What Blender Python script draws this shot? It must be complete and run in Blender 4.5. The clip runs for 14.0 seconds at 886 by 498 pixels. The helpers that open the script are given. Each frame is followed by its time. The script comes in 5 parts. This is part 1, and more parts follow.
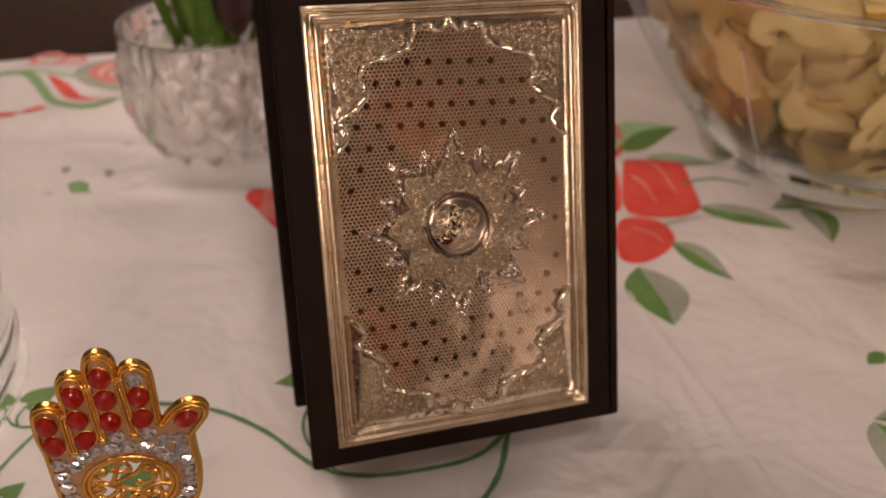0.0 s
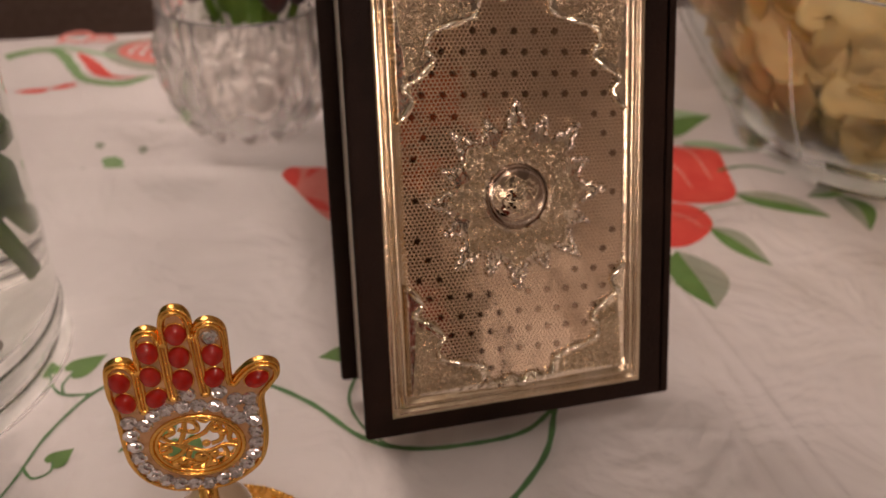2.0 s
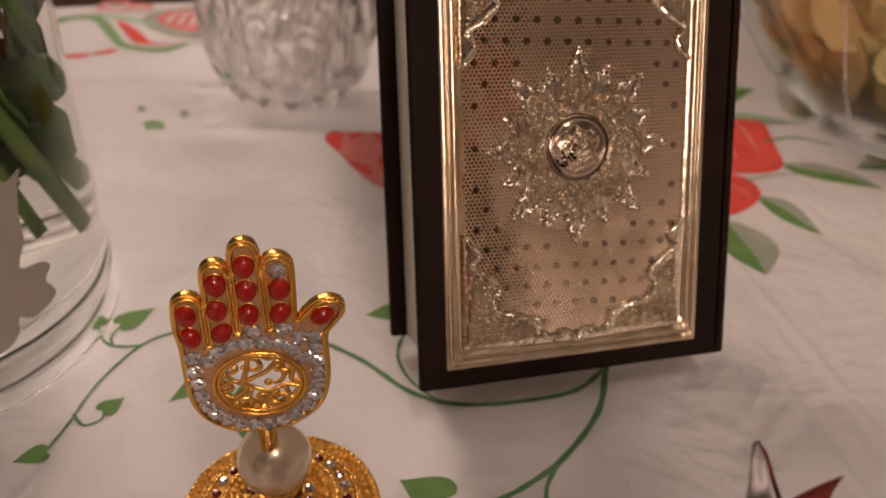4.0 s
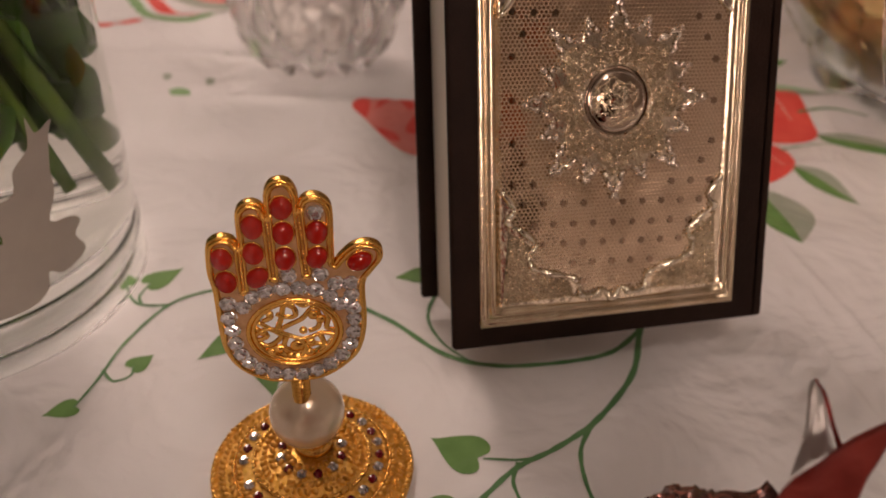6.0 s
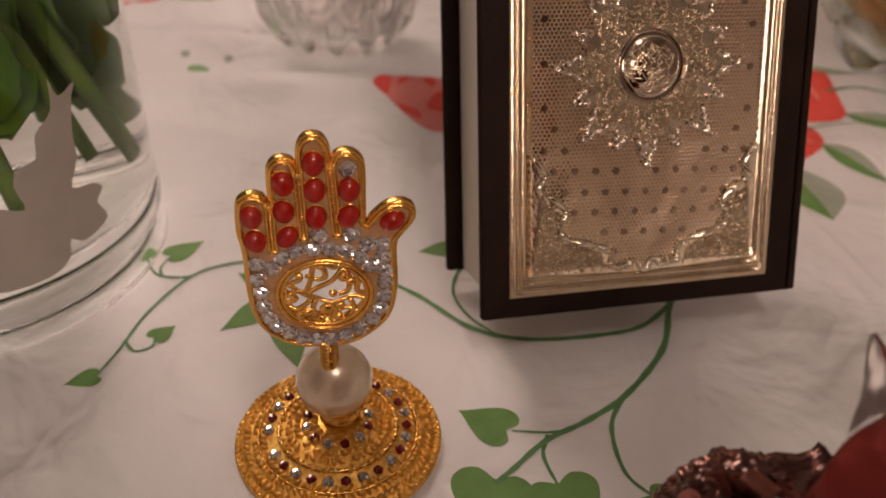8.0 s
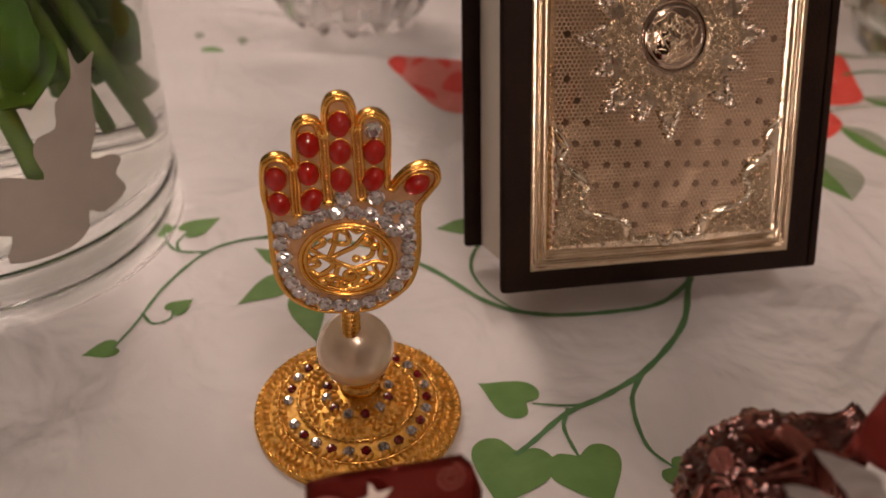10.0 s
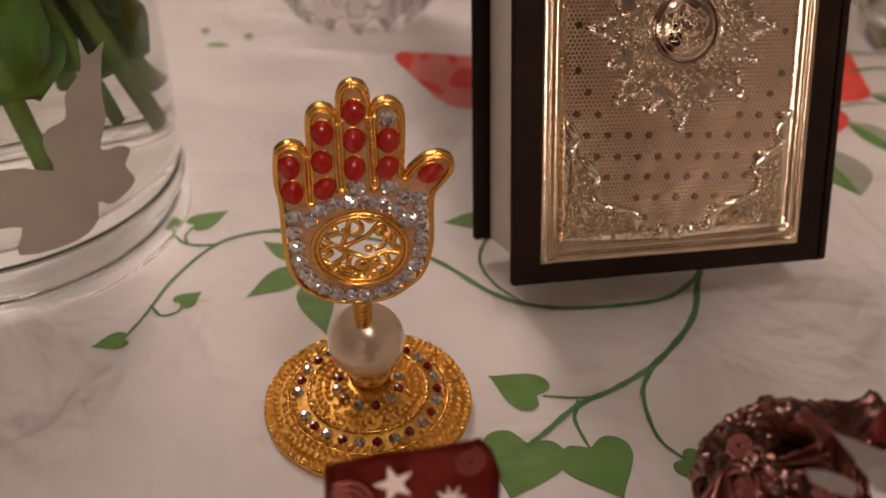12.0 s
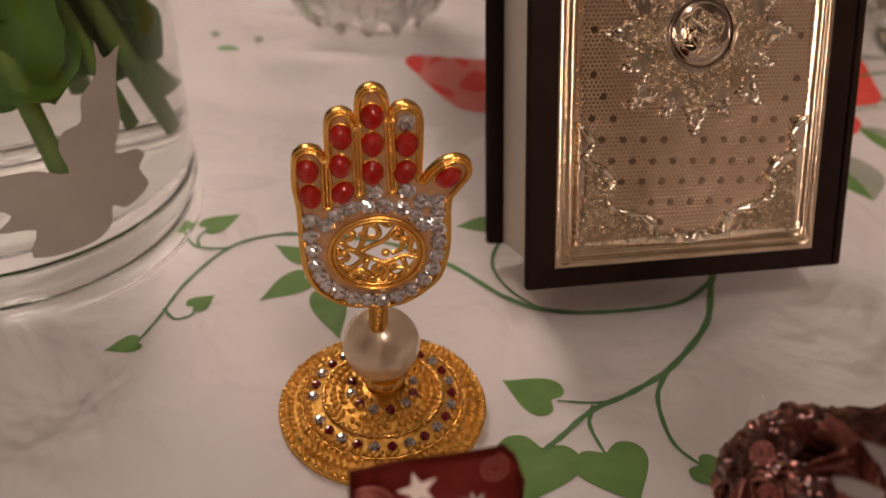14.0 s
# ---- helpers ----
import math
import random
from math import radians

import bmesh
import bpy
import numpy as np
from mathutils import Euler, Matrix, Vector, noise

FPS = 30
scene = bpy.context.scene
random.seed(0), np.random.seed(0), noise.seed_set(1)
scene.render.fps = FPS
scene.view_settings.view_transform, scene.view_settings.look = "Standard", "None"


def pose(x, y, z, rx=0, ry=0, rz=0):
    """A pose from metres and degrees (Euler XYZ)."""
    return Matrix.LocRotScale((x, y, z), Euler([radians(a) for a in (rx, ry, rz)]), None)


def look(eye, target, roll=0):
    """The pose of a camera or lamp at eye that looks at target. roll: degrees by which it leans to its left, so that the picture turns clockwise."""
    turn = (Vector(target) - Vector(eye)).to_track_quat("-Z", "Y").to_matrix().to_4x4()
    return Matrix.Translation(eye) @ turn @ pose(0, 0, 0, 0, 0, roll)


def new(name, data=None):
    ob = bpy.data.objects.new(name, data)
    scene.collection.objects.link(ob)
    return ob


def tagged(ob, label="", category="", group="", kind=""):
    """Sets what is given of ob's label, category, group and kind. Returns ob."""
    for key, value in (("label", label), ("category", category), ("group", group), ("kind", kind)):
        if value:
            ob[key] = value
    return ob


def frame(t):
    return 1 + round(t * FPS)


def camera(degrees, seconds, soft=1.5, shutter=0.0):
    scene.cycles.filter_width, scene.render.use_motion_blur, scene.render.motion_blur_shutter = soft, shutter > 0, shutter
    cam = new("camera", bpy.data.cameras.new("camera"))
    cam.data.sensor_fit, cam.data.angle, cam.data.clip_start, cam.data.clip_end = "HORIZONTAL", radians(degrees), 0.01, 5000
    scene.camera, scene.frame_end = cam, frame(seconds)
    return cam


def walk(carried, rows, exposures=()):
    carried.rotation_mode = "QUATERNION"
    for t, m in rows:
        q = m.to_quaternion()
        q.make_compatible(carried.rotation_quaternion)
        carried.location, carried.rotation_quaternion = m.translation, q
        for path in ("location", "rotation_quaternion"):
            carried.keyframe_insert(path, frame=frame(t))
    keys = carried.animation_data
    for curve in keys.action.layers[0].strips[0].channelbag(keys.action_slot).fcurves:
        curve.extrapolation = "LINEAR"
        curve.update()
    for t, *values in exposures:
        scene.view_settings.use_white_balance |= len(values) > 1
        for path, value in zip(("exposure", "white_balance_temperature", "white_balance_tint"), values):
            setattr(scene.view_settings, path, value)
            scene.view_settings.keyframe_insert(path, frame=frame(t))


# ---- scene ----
cam = camera(54.0, 14.0)
cam.data.dof.use_dof = True
cam.data.dof.focus_distance, cam.data.dof.aperture_fstop = 0.193, 15.0
PATH = [
    (0, (0.05, -0.186, 0.209), (-0.062, 1.469, -0.909), 0.8),
    (0.5, (0.046, -0.187, 0.207), (-0.064, 1.468, -0.912), 0.9),
    (1, (0.041, -0.188, 0.205), (-0.062, 1.468, -0.912), 1.4),
    (1.5, (0.038, -0.189, 0.204), (-0.068, 1.465, -0.916), 1.6),
    (2, (0.034, -0.191, 0.202), (-0.076, 1.461, -0.919), 1.9),
    (2.5, (0.031, -0.192, 0.2), (-0.085, 1.457, -0.926), 1.9),
    (3, (0.028, -0.194, 0.197), (-0.097, 1.452, -0.933), 2.0),
    (5.5, (0.02, -0.198, 0.182), (-0.156, 1.429, -0.968), 1.8),
    (6, (0.019, -0.199, 0.18), (-0.162, 1.424, -0.976), 1.8),
    (6.5, (0.018, -0.199, 0.178), (-0.17, 1.419, -0.982), 1.8),
    (7, (0.017, -0.199, 0.176), (-0.175, 1.418, -0.985), 1.8),
    (7.5, (0.017, -0.2, 0.173), (-0.179, 1.416, -0.99), 1.7),
    (8, (0.014, -0.2, 0.171), (-0.186, 1.414, -0.993), 1.7),
    (10.5, (0.01, -0.204, 0.164), (-0.201, 1.406, -1.004), 1.8),
    (11, (0.009, -0.204, 0.164), (-0.202, 1.406, -1.003), 1.8),
    (11.5, (0.008, -0.205, 0.162), (-0.203, 1.407, -1.003), 1.8),
    (12, (0.008, -0.205, 0.162), (-0.203, 1.407, -1.003), 1.9),
    (12.5, (0.007, -0.204, 0.162), (-0.207, 1.408, -1.002), 1.9),
    (13, (0.007, -0.204, 0.162), (-0.207, 1.41, -0.999), 1.9),
    (13.5, (0.006, -0.204, 0.162), (-0.212, 1.41, -1.0), 1.9),
    (14, (0.005, -0.205, 0.162), (-0.214, 1.41, -0.998), 1.9),
]
walk(cam, [(t, look(eye, target, roll)) for t, eye, target, roll in PATH])

# ---------------------------------------------------------------- light
world = bpy.data.worlds.new("world")
scene.world = world
world.use_nodes = True
world.node_tree.nodes["Background"].inputs[0].default_value = (0.9, 0.8, 0.72, 1)
world.node_tree.nodes["Background"].inputs[1].default_value = 0.02


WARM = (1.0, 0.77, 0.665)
# place, radius, radiance and tint of added unseen globes; the third is front fill
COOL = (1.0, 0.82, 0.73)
UNSEEN_GLOBES = [((-0.42, 0.60, 0.72), 0.15, 14.0, WARM), ((0.34, -0.66, 1.42), 0.13, 15.0, COOL), ((0.38, -1.12, 0.50), 0.13, 26.0, WARM)]
# glow of the added corner lamp that brightens the wall
WALL_WASH_GLOW = 12.0


# ---------------------------------------------------------------- materials
def material(name, colour=(0.8, 0.8, 0.8), rough=0.5, metal=0.0, **more):
    m = bpy.data.materials.new(name)
    m.use_nodes = True
    p = m.node_tree.nodes["Principled BSDF"]
    p.inputs["Base Color"].default_value = (*colour, 1)
    p.inputs["Roughness"].default_value = rough
    p.inputs["Metallic"].default_value = metal
    for key, value in more.items():
        p.inputs[key.replace("_", " ")].default_value = value
    return m


def node(m, kind, **values):
    n = m.node_tree.nodes.new(kind)
    for key, value in values.items():
        n.inputs[key.replace("_", " ")].default_value = value
    return n


def wire(m, a, b):
    m.node_tree.links.new(a, b)


def shader(m):
    return m.node_tree.nodes["Principled BSDF"]


def coords(m):
    return node(m, "ShaderNodeTexCoord").outputs["Object"]


def ramp(m, fac, stops):
    r = node(m, "ShaderNodeValToRGB")
    while len(r.color_ramp.elements) < len(stops):
        r.color_ramp.elements.new(0.5)
    for e, (at, c) in zip(r.color_ramp.elements, stops):
        e.position, e.color = at, (*c, 1)
    wire(m, fac, r.inputs[0])
    return r.outputs[0]


def bump(m, height, strength, distance, under=None):
    b = node(m, "ShaderNodeBump", Strength=strength, Distance=distance)
    wire(m, height, b.inputs["Height"])
    if under is not None:
        wire(m, under, b.inputs["Normal"])
    wire(m, b.outputs[0], shader(m).inputs["Normal"])
    return b.outputs[0]


def noise_tex(m, scale, detail=4.0, rough=0.55, distort=0.0):
    n = node(m, "ShaderNodeTexNoise", Scale=scale, Detail=detail, Roughness=rough, Distortion=distort)
    wire(m, coords(m), n.inputs["Vector"])
    return n.outputs["Fac"]


def voronoi(m, scale, feature="F1", output="Distance"):
    n = node(m, "ShaderNodeTexVoronoi")
    n.feature = feature
    n.inputs["Scale"].default_value = scale
    wire(m, coords(m), n.inputs["Vector"])
    return n.outputs[output]


def mottled(name, stops, scale, rough, metal=0.0, grain=0.0, grain_scale=400.0, grain_mm=0.2, **more):
    """Colour that wanders between stops, with a fine relief."""
    m = material(name, stops[0][1], rough, metal, **more)
    wire(m, ramp(m, noise_tex(m, scale), stops), shader(m).inputs["Base Color"])
    if grain:
        bump(m, noise_tex(m, grain_scale, 3.0), grain, grain_mm / 1000)
    return m


def cloth_finish(m):
    """Fine weave and soft creases of the coated cloth, shared by its ground and its print."""
    under = bump(m, noise_tex(m, 24.0, 3.5, 0.5, 0.5), 0.9, 0.010)
    under = bump(m, noise_tex(m, 900.0, 2.0), 0.12, 0.0003, under)
    return under


CLOTH = mottled("cloth_white", [(0.3, (0.74, 0.70, 0.685)), (0.7, (0.80, 0.765, 0.75))], 14.0, 0.55)
cloth_finish(CLOTH)


def print_ink(name, a, b):
    m = mottled(name, [(0.35, a), (0.7, b)], 70.0, 0.6, 0.0, Specular_IOR_Level=0.3)
    cloth_finish(m)
    return m


INK_GREEN = print_ink("ink_green", (0.125, 0.245, 0.065), (0.175, 0.315, 0.095))
INK_STEM = print_ink("ink_stem", (0.095, 0.215, 0.085), (0.14, 0.28, 0.115))
INK_SAGE = print_ink("ink_sage", (0.34, 0.37, 0.29), (0.42, 0.44, 0.36))
INK_PALE = print_ink("ink_pale_green", (0.36, 0.55, 0.33), (0.45, 0.62, 0.40))
INK_RED = print_ink("ink_red", (0.74, 0.075, 0.06), (0.82, 0.115, 0.085))
INK_ROSEATE = print_ink("ink_rose_red", (0.74, 0.21, 0.18), (0.80, 0.29, 0.25))
INK_PINK = print_ink("ink_pink", (0.80, 0.36, 0.32), (0.83, 0.45, 0.40))
INK_LEAFY = print_ink("ink_leaf_green", (0.22, 0.38, 0.16), (0.28, 0.44, 0.20))

LEATHER = mottled("dark_leather", [(0.3, (0.010, 0.0042, 0.0024)), (0.75, (0.022, 0.010, 0.006))], 60.0, 0.6, 0.0, Specular_IOR_Level=0.12)
bump(LEATHER, voronoi(LEATHER, 2000.0), 0.5, 0.00025, bump(LEATHER, noise_tex(LEATHER, 900.0, 4.0), 0.45, 0.0003))
PAPER = material("page_edges", (0.74, 0.68, 0.60), 0.8)
_n = node(PAPER, "ShaderNodeTexWave", Scale=900.0, Distortion=0.6)
_n.bands_direction = "Y"
wire(PAPER, coords(PAPER), _n.inputs["Vector"])
bump(PAPER, _n.outputs["Fac"], 0.5, 0.0003)

SILVER = mottled("silver_foil", [(0.3, (0.60, 0.50, 0.40)), (0.7, (0.70, 0.60, 0.50))], 90.0, 0.16, 1.0)
bump(SILVER, noise_tex(SILVER, 260.0, 3.0), 0.25, 0.0006)
GILT_SILVER = mottled("gilt_silver_foil", [(0.3, (0.56, 0.43, 0.28)), (0.7, (0.68, 0.56, 0.41))], 120.0, 0.24, 1.0)
bump(GILT_SILVER, noise_tex(GILT_SILVER, 300.0, 3.0), 0.3, 0.0006)
CELLS = mottled("silver_cells", [(0.3, (0.74, 0.61, 0.48)), (0.7, (0.84, 0.70, 0.56))], 80.0, 0.30, 1.0)
bump(CELLS, noise_tex(CELLS, 120.0, 2.0), 0.15, 0.0006)
CHASED = mottled("chased_foil", [(0.3, (0.50, 0.38, 0.25)), (0.7, (0.66, 0.52, 0.36))], 150.0, 0.30, 1.0)
_c = node(CHASED, "ShaderNodeTexNoise", Scale=330.0, Detail=1.5, Distortion=2.6)
wire(CHASED, coords(CHASED), _c.inputs["Vector"])
_r = ramp(CHASED, _c.outputs["Fac"], [(0.40, (0, 0, 0)), (0.5, (1, 1, 1)), (0.60, (0, 0, 0))])
bump(CHASED, _r, 1.0, 0.0006)
CELL_FLOOR = mottled("silver_cell_floor", [(0.3, (0.66, 0.54, 0.42)), (0.7, (0.78, 0.65, 0.52))], 60.0, 0.11, 1.0)
FLAT_SILVER = mottled("polished_silver", [(0.3, (0.74, 0.62, 0.46)), (0.7, (0.82, 0.72, 0.58))], 60.0, 0.14, 1.0, 0.4, 260.0, 0.8)
# metal of dots and boss: mirrored dark room is put into the colour
DOT_METAL = mottled("silver_with_mirrored_dark", [(0.3, (0.32, 0.23, 0.17)), (0.7, (0.42, 0.32, 0.24))], 60.0, 0.09, 1.0)
RUFFLE = mottled("bright_edge_silver", [(0.3, (0.70, 0.60, 0.45)), (0.7, (0.80, 0.72, 0.58))], 60.0, 0.07, 1.0)

GOLD = mottled("bright_gold", [(0.3, (0.84, 0.44, 0.09)), (0.7, (0.95, 0.56, 0.16))], 300.0, 0.24, 1.0, 0.7, 950.0, 0.22)
GOLD_FILI = mottled("gold_filigree", [(0.35, (0.72, 0.37, 0.06)), (0.65, (0.96, 0.60, 0.18))], 600.0, 0.42, 1.0, 0.6, 1700.0, 0.25)
RED_GEM = mottled("red_stone", [(0.3, (0.34, 0.007, 0.004)), (0.7, (0.52, 0.015, 0.006))], 260.0, 0.08, 0.0, Transmission_Weight=0.25, IOR=1.5, Subsurface_Weight=0.15, Subsurface_Radius=(0.002, 0.0004, 0.0002))
GARNET = material("garnet", (0.16, 0.006, 0.010), 0.08, 0.0, Coat_Weight=1.0)
AMBER_RESIN = mottled("setting_resin", [(0.3, (0.38, 0.19, 0.08)), (0.7, (0.54, 0.31, 0.16))], 420.0, 0.3, 0.25)
PEARL = mottled("pearl", [(0.3, (0.70, 0.53, 0.37)), (0.7, (0.80, 0.65, 0.49))], 120.0, 0.22, 0.45, Coat_Weight=0.8, Coat_Roughness=0.12, Subsurface_Weight=0.15, Subsurface_Radius=(0.004, 0.003, 0.002))


def glass_material(name, colour, rough, ior=1.46):
    return material(name, colour, rough, 0.0, Transmission_Weight=1.0, IOR=ior)


CRYSTAL = material("cut_crystal", (0.97, 0.95, 0.93), 0.06, 0.0, Transmission_Weight=0.92, IOR=1.5)
VASE_GLASS = glass_material("vase_glass", (0.97, 0.985, 0.97), 0.0)
BOWL_GLASS = glass_material("bowl_glass", (0.945, 0.98, 0.96), 0.0)


def thin_glass(name, tint):
    """Clear sheet glass: light passes straight, gloss grows towards the edge."""
    m = bpy.data.materials.new(name)
    m.use_nodes = True
    m.node_tree.nodes.remove(shader(m))
    clear, gloss, mix = node(m, "ShaderNodeBsdfTransparent"), node(m, "ShaderNodeBsdfGlossy"), node(m, "ShaderNodeMixShader")
    clear.inputs[0].default_value = (*tint, 1)
    gloss.inputs["Roughness"].default_value = 0.02
    edge = node(m, "ShaderNodeLayerWeight", Blend=0.5)
    power = node(m, "ShaderNodeMath")
    power.operation = "POWER"
    power.inputs[1].default_value = 4.0
    wire(m, edge.outputs["Facing"], power.inputs[0])
    more = node(m, "ShaderNodeMath")
    more.operation = "MULTIPLY_ADD"
    more.inputs[1].default_value, more.inputs[2].default_value = 0.35, 0.018
    wire(m, power.outputs[0], more.inputs[0])
    wire(m, more.outputs[0], mix.inputs[0])
    wire(m, clear.outputs[0], mix.inputs[1])
    wire(m, gloss.outputs[0], mix.inputs[2])
    wire(m, mix.outputs[0], m.node_tree.nodes["Material Output"].inputs[0])
    return m


BOWL_WALL = thin_glass("bowl_wall_glass", (0.985, 0.998, 0.99))
WATER = glass_material("water", (0.93, 0.97, 0.90), 0.0, 1.33)
WATER_IN_GLASS = glass_material("water_in_glass", (0.97, 0.985, 0.95), 0.0, 1.46 / 1.33)
FROST = mottled("etched_frost", [(0.3, (0.30, 0.265, 0.23)), (0.7, (0.35, 0.31, 0.27))], 60.0, 0.65)
LEAF_GREEN = mottled("leaf_green", [(0.3, (0.025, 0.060, 0.008)), (0.7, (0.07, 0.15, 0.02))], 60.0, 0.5, 0.0, 0.3, 300.0, 0.5, Specular_IOR_Level=0.06)
STALK_GREEN = mottled("stalk_green", [(0.3, (0.05, 0.10, 0.015)), (0.7, (0.12, 0.18, 0.03))], 90.0, 0.5, Specular_IOR_Level=0.08)
BLADE_GREEN = mottled("blade_green", [(0.3, (0.13, 0.26, 0.03)), (0.7, (0.24, 0.40, 0.07))], 50.0, 0.42)
BUD_DARK = mottled("dark_bud", [(0.3, (0.03, 0.012, 0.012)), (0.7, (0.07, 0.02, 0.02))], 90.0, 0.35)
PEBBLE = mottled("clear_white_pebble", [(0.3, (0.76, 0.72, 0.68)), (0.7, (0.86, 0.83, 0.80))], 90.0, 0.25)
CHIP = mottled("potato_chip", [(0.25, (0.95, 0.74, 0.36)), (0.5, (0.97, 0.85, 0.50)), (0.8, (0.98, 0.90, 0.60))], 45.0, 0.42, 0.0, 0.6, 260.0, 0.8)
_out = CHIP.node_tree.nodes["Material Output"]
_glow, _mix = node(CHIP, "ShaderNodeBsdfTranslucent"), node(CHIP, "ShaderNodeMixShader")
_glow.inputs[0].default_value = (0.98, 0.82, 0.45, 1)
_mix.inputs[0].default_value = 0.45
wire(CHIP, shader(CHIP).outputs[0], _mix.inputs[1])
wire(CHIP, _glow.outputs[0], _mix.inputs[2])
wire(CHIP, _mix.outputs[0], _out.inputs[0])
FOIL_RED = mottled("brown_red_foil", [(0.3, (0.24, 0.028, 0.020)), (0.7, (0.36, 0.055, 0.040))], 60.0, 0.3, 0.55, 0.5, 160.0, 1.2)
FOIL_BROWN = mottled("dark_brown_foil", [(0.3, (0.05, 0.016, 0.010)), (0.5, (0.12, 0.035, 0.024)), (0.75, (0.30, 0.11, 0.08))], 110.0, 0.2, 0.8, 0.6, 200.0, 1.5)
FOIL_SILVER = mottled("silver_inside_foil", [(0.3, (0.50, 0.46, 0.43)), (0.7, (0.62, 0.59, 0.56))], 60.0, 0.38, 0.7, 0.4, 150.0, 1.0)
FOIL_ROSE = mottled("rose_foil", [(0.3, (0.34, 0.12, 0.09)), (0.7, (0.52, 0.22, 0.17))], 90.0, 0.22, 0.5, 0.4, 300.0, 0.6)
FOIL_SWIRL = material("swirl_printed_foil", (0.08, 0.02, 0.014), 0.17, 0.65, Coat_Weight=0.5)
_v = voronoi(FOIL_SWIRL, 190.0)
_k = node(FOIL_SWIRL, "ShaderNodeMath")
_k.operation, _k.inputs[1].default_value = "MULTIPLY", 34.0
wire(FOIL_SWIRL, _v, _k.inputs[0])
_s = node(FOIL_SWIRL, "ShaderNodeMath")
_s.operation = "SINE"
wire(FOIL_SWIRL, _k.outputs[0], _s.inputs[0])
_w = node(FOIL_SWIRL, "ShaderNodeMath")
_w.operation = "MULTIPLY"
wire(FOIL_SWIRL, _s.outputs[0], _w.inputs[0])
wire(FOIL_SWIRL, ramp(FOIL_SWIRL, noise_tex(FOIL_SWIRL, 130.0, 2.0), [(0.42, (0, 0, 0)), (0.56, (1, 1, 1))]), _w.inputs[1])
wire(FOIL_SWIRL, ramp(FOIL_SWIRL, _w.outputs[0], [(0.0, (0.075, 0.022, 0.016)), (0.3, (0.15, 0.045, 0.032)), (0.8, (0.46, 0.18, 0.14))]), shader(FOIL_SWIRL).inputs["Base Color"])
bump(FOIL_SWIRL, noise_tex(FOIL_SWIRL, 240.0, 2.0, 0.5, 1.0), 0.4, 0.0008)
INK_WHITE = material("foil_print_pale", (0.80, 0.68, 0.60), 0.4)
INK_ROSE = material("foil_print_rose", (0.42, 0.13, 0.10), 0.35, 0.4)
DISH = mottled("white_dish", [(0.3, (0.70, 0.68, 0.66)), (0.7, (0.76, 0.74, 0.72))], 20.0, 0.2)

WALL = mottled("wall_paint", [(0.3, (0.78, 0.73, 0.68)), (0.7, (0.83, 0.78, 0.73))], 3.0, 0.8, 0.0, 0.2, 90.0, 1.0)
CEILING = mottled("ceiling_paint", [(0.3, (0.80, 0.79, 0.77)), (0.7, (0.84, 0.83, 0.81))], 3.0, 0.85)
FLOOR = mottled("brown_floor", [(0.3, (0.12, 0.07, 0.045)), (0.7, (0.20, 0.12, 0.075))], 8.0, 0.5)
SOFA = mottled("brown_upholstery", [(0.3, (0.10, 0.064, 0.05)), (0.7, (0.17, 0.115, 0.09))], 130.0, 0.85, 0.0, 0.8, 420.0, 1.5)
DARK_WOOD = mottled("dark_wood", [(0.3, (0.030, 0.016, 0.010)), (0.7, (0.055, 0.030, 0.018))], 12.0, 0.6)
WOOD = mottled("table_wood", [(0.3, (0.10, 0.05, 0.025)), (0.7, (0.18, 0.09, 0.045))], 12.0, 0.45)
LAMP_RIM = mottled("lamp_rim", [(0.3, (0.6, 0.58, 0.55)), (0.7, (0.66, 0.64, 0.6))], 10.0, 0.3, 0.8)


# ---------------------------------------------------------------- building tools
def mesh_of(name, bm, mat, smooth=True):
    me = bpy.data.meshes.new(name)
    bm.normal_update()
    bm.to_mesh(me)
    bm.free()
    if mat:
        me.materials.append(mat)
    me.polygons.foreach_set("use_smooth", [smooth] * len(me.polygons))
    return me


def part(name, bm, mat, parent=None, label="", smooth=True, at=None):
    ob = new(name, mesh_of(name, bm, mat, smooth))
    if parent is not None:
        ob.parent = parent
    if at is not None:
        ob.matrix_basis = at
    return tagged(ob, label)


def thing(name, m, label, category, group="", kind=""):
    ob = new(name)
    ob.empty_display_size = 0.01
    ob.matrix_basis = m
    return tagged(ob, label, category, group, kind)


def box(x0, y0, z0, x1, y1, z1, bevel=0.0, segments=2, bm=None):
    out = bm or bmesh.new()
    vs = bmesh.ops.create_cube(out, size=1)["verts"]
    for v in vs:
        v.co = ((x0 + x1) / 2 + v.co.x * (x1 - x0), (y0 + y1) / 2 + v.co.y * (y1 - y0), (z0 + z1) / 2 + v.co.z * (z1 - z0))
    if bevel:
        bmesh.ops.bevel(out, geom=list({e for v in vs for e in v.link_edges}), offset=bevel, segments=segments, affect="EDGES", profile=0.5)
    return out


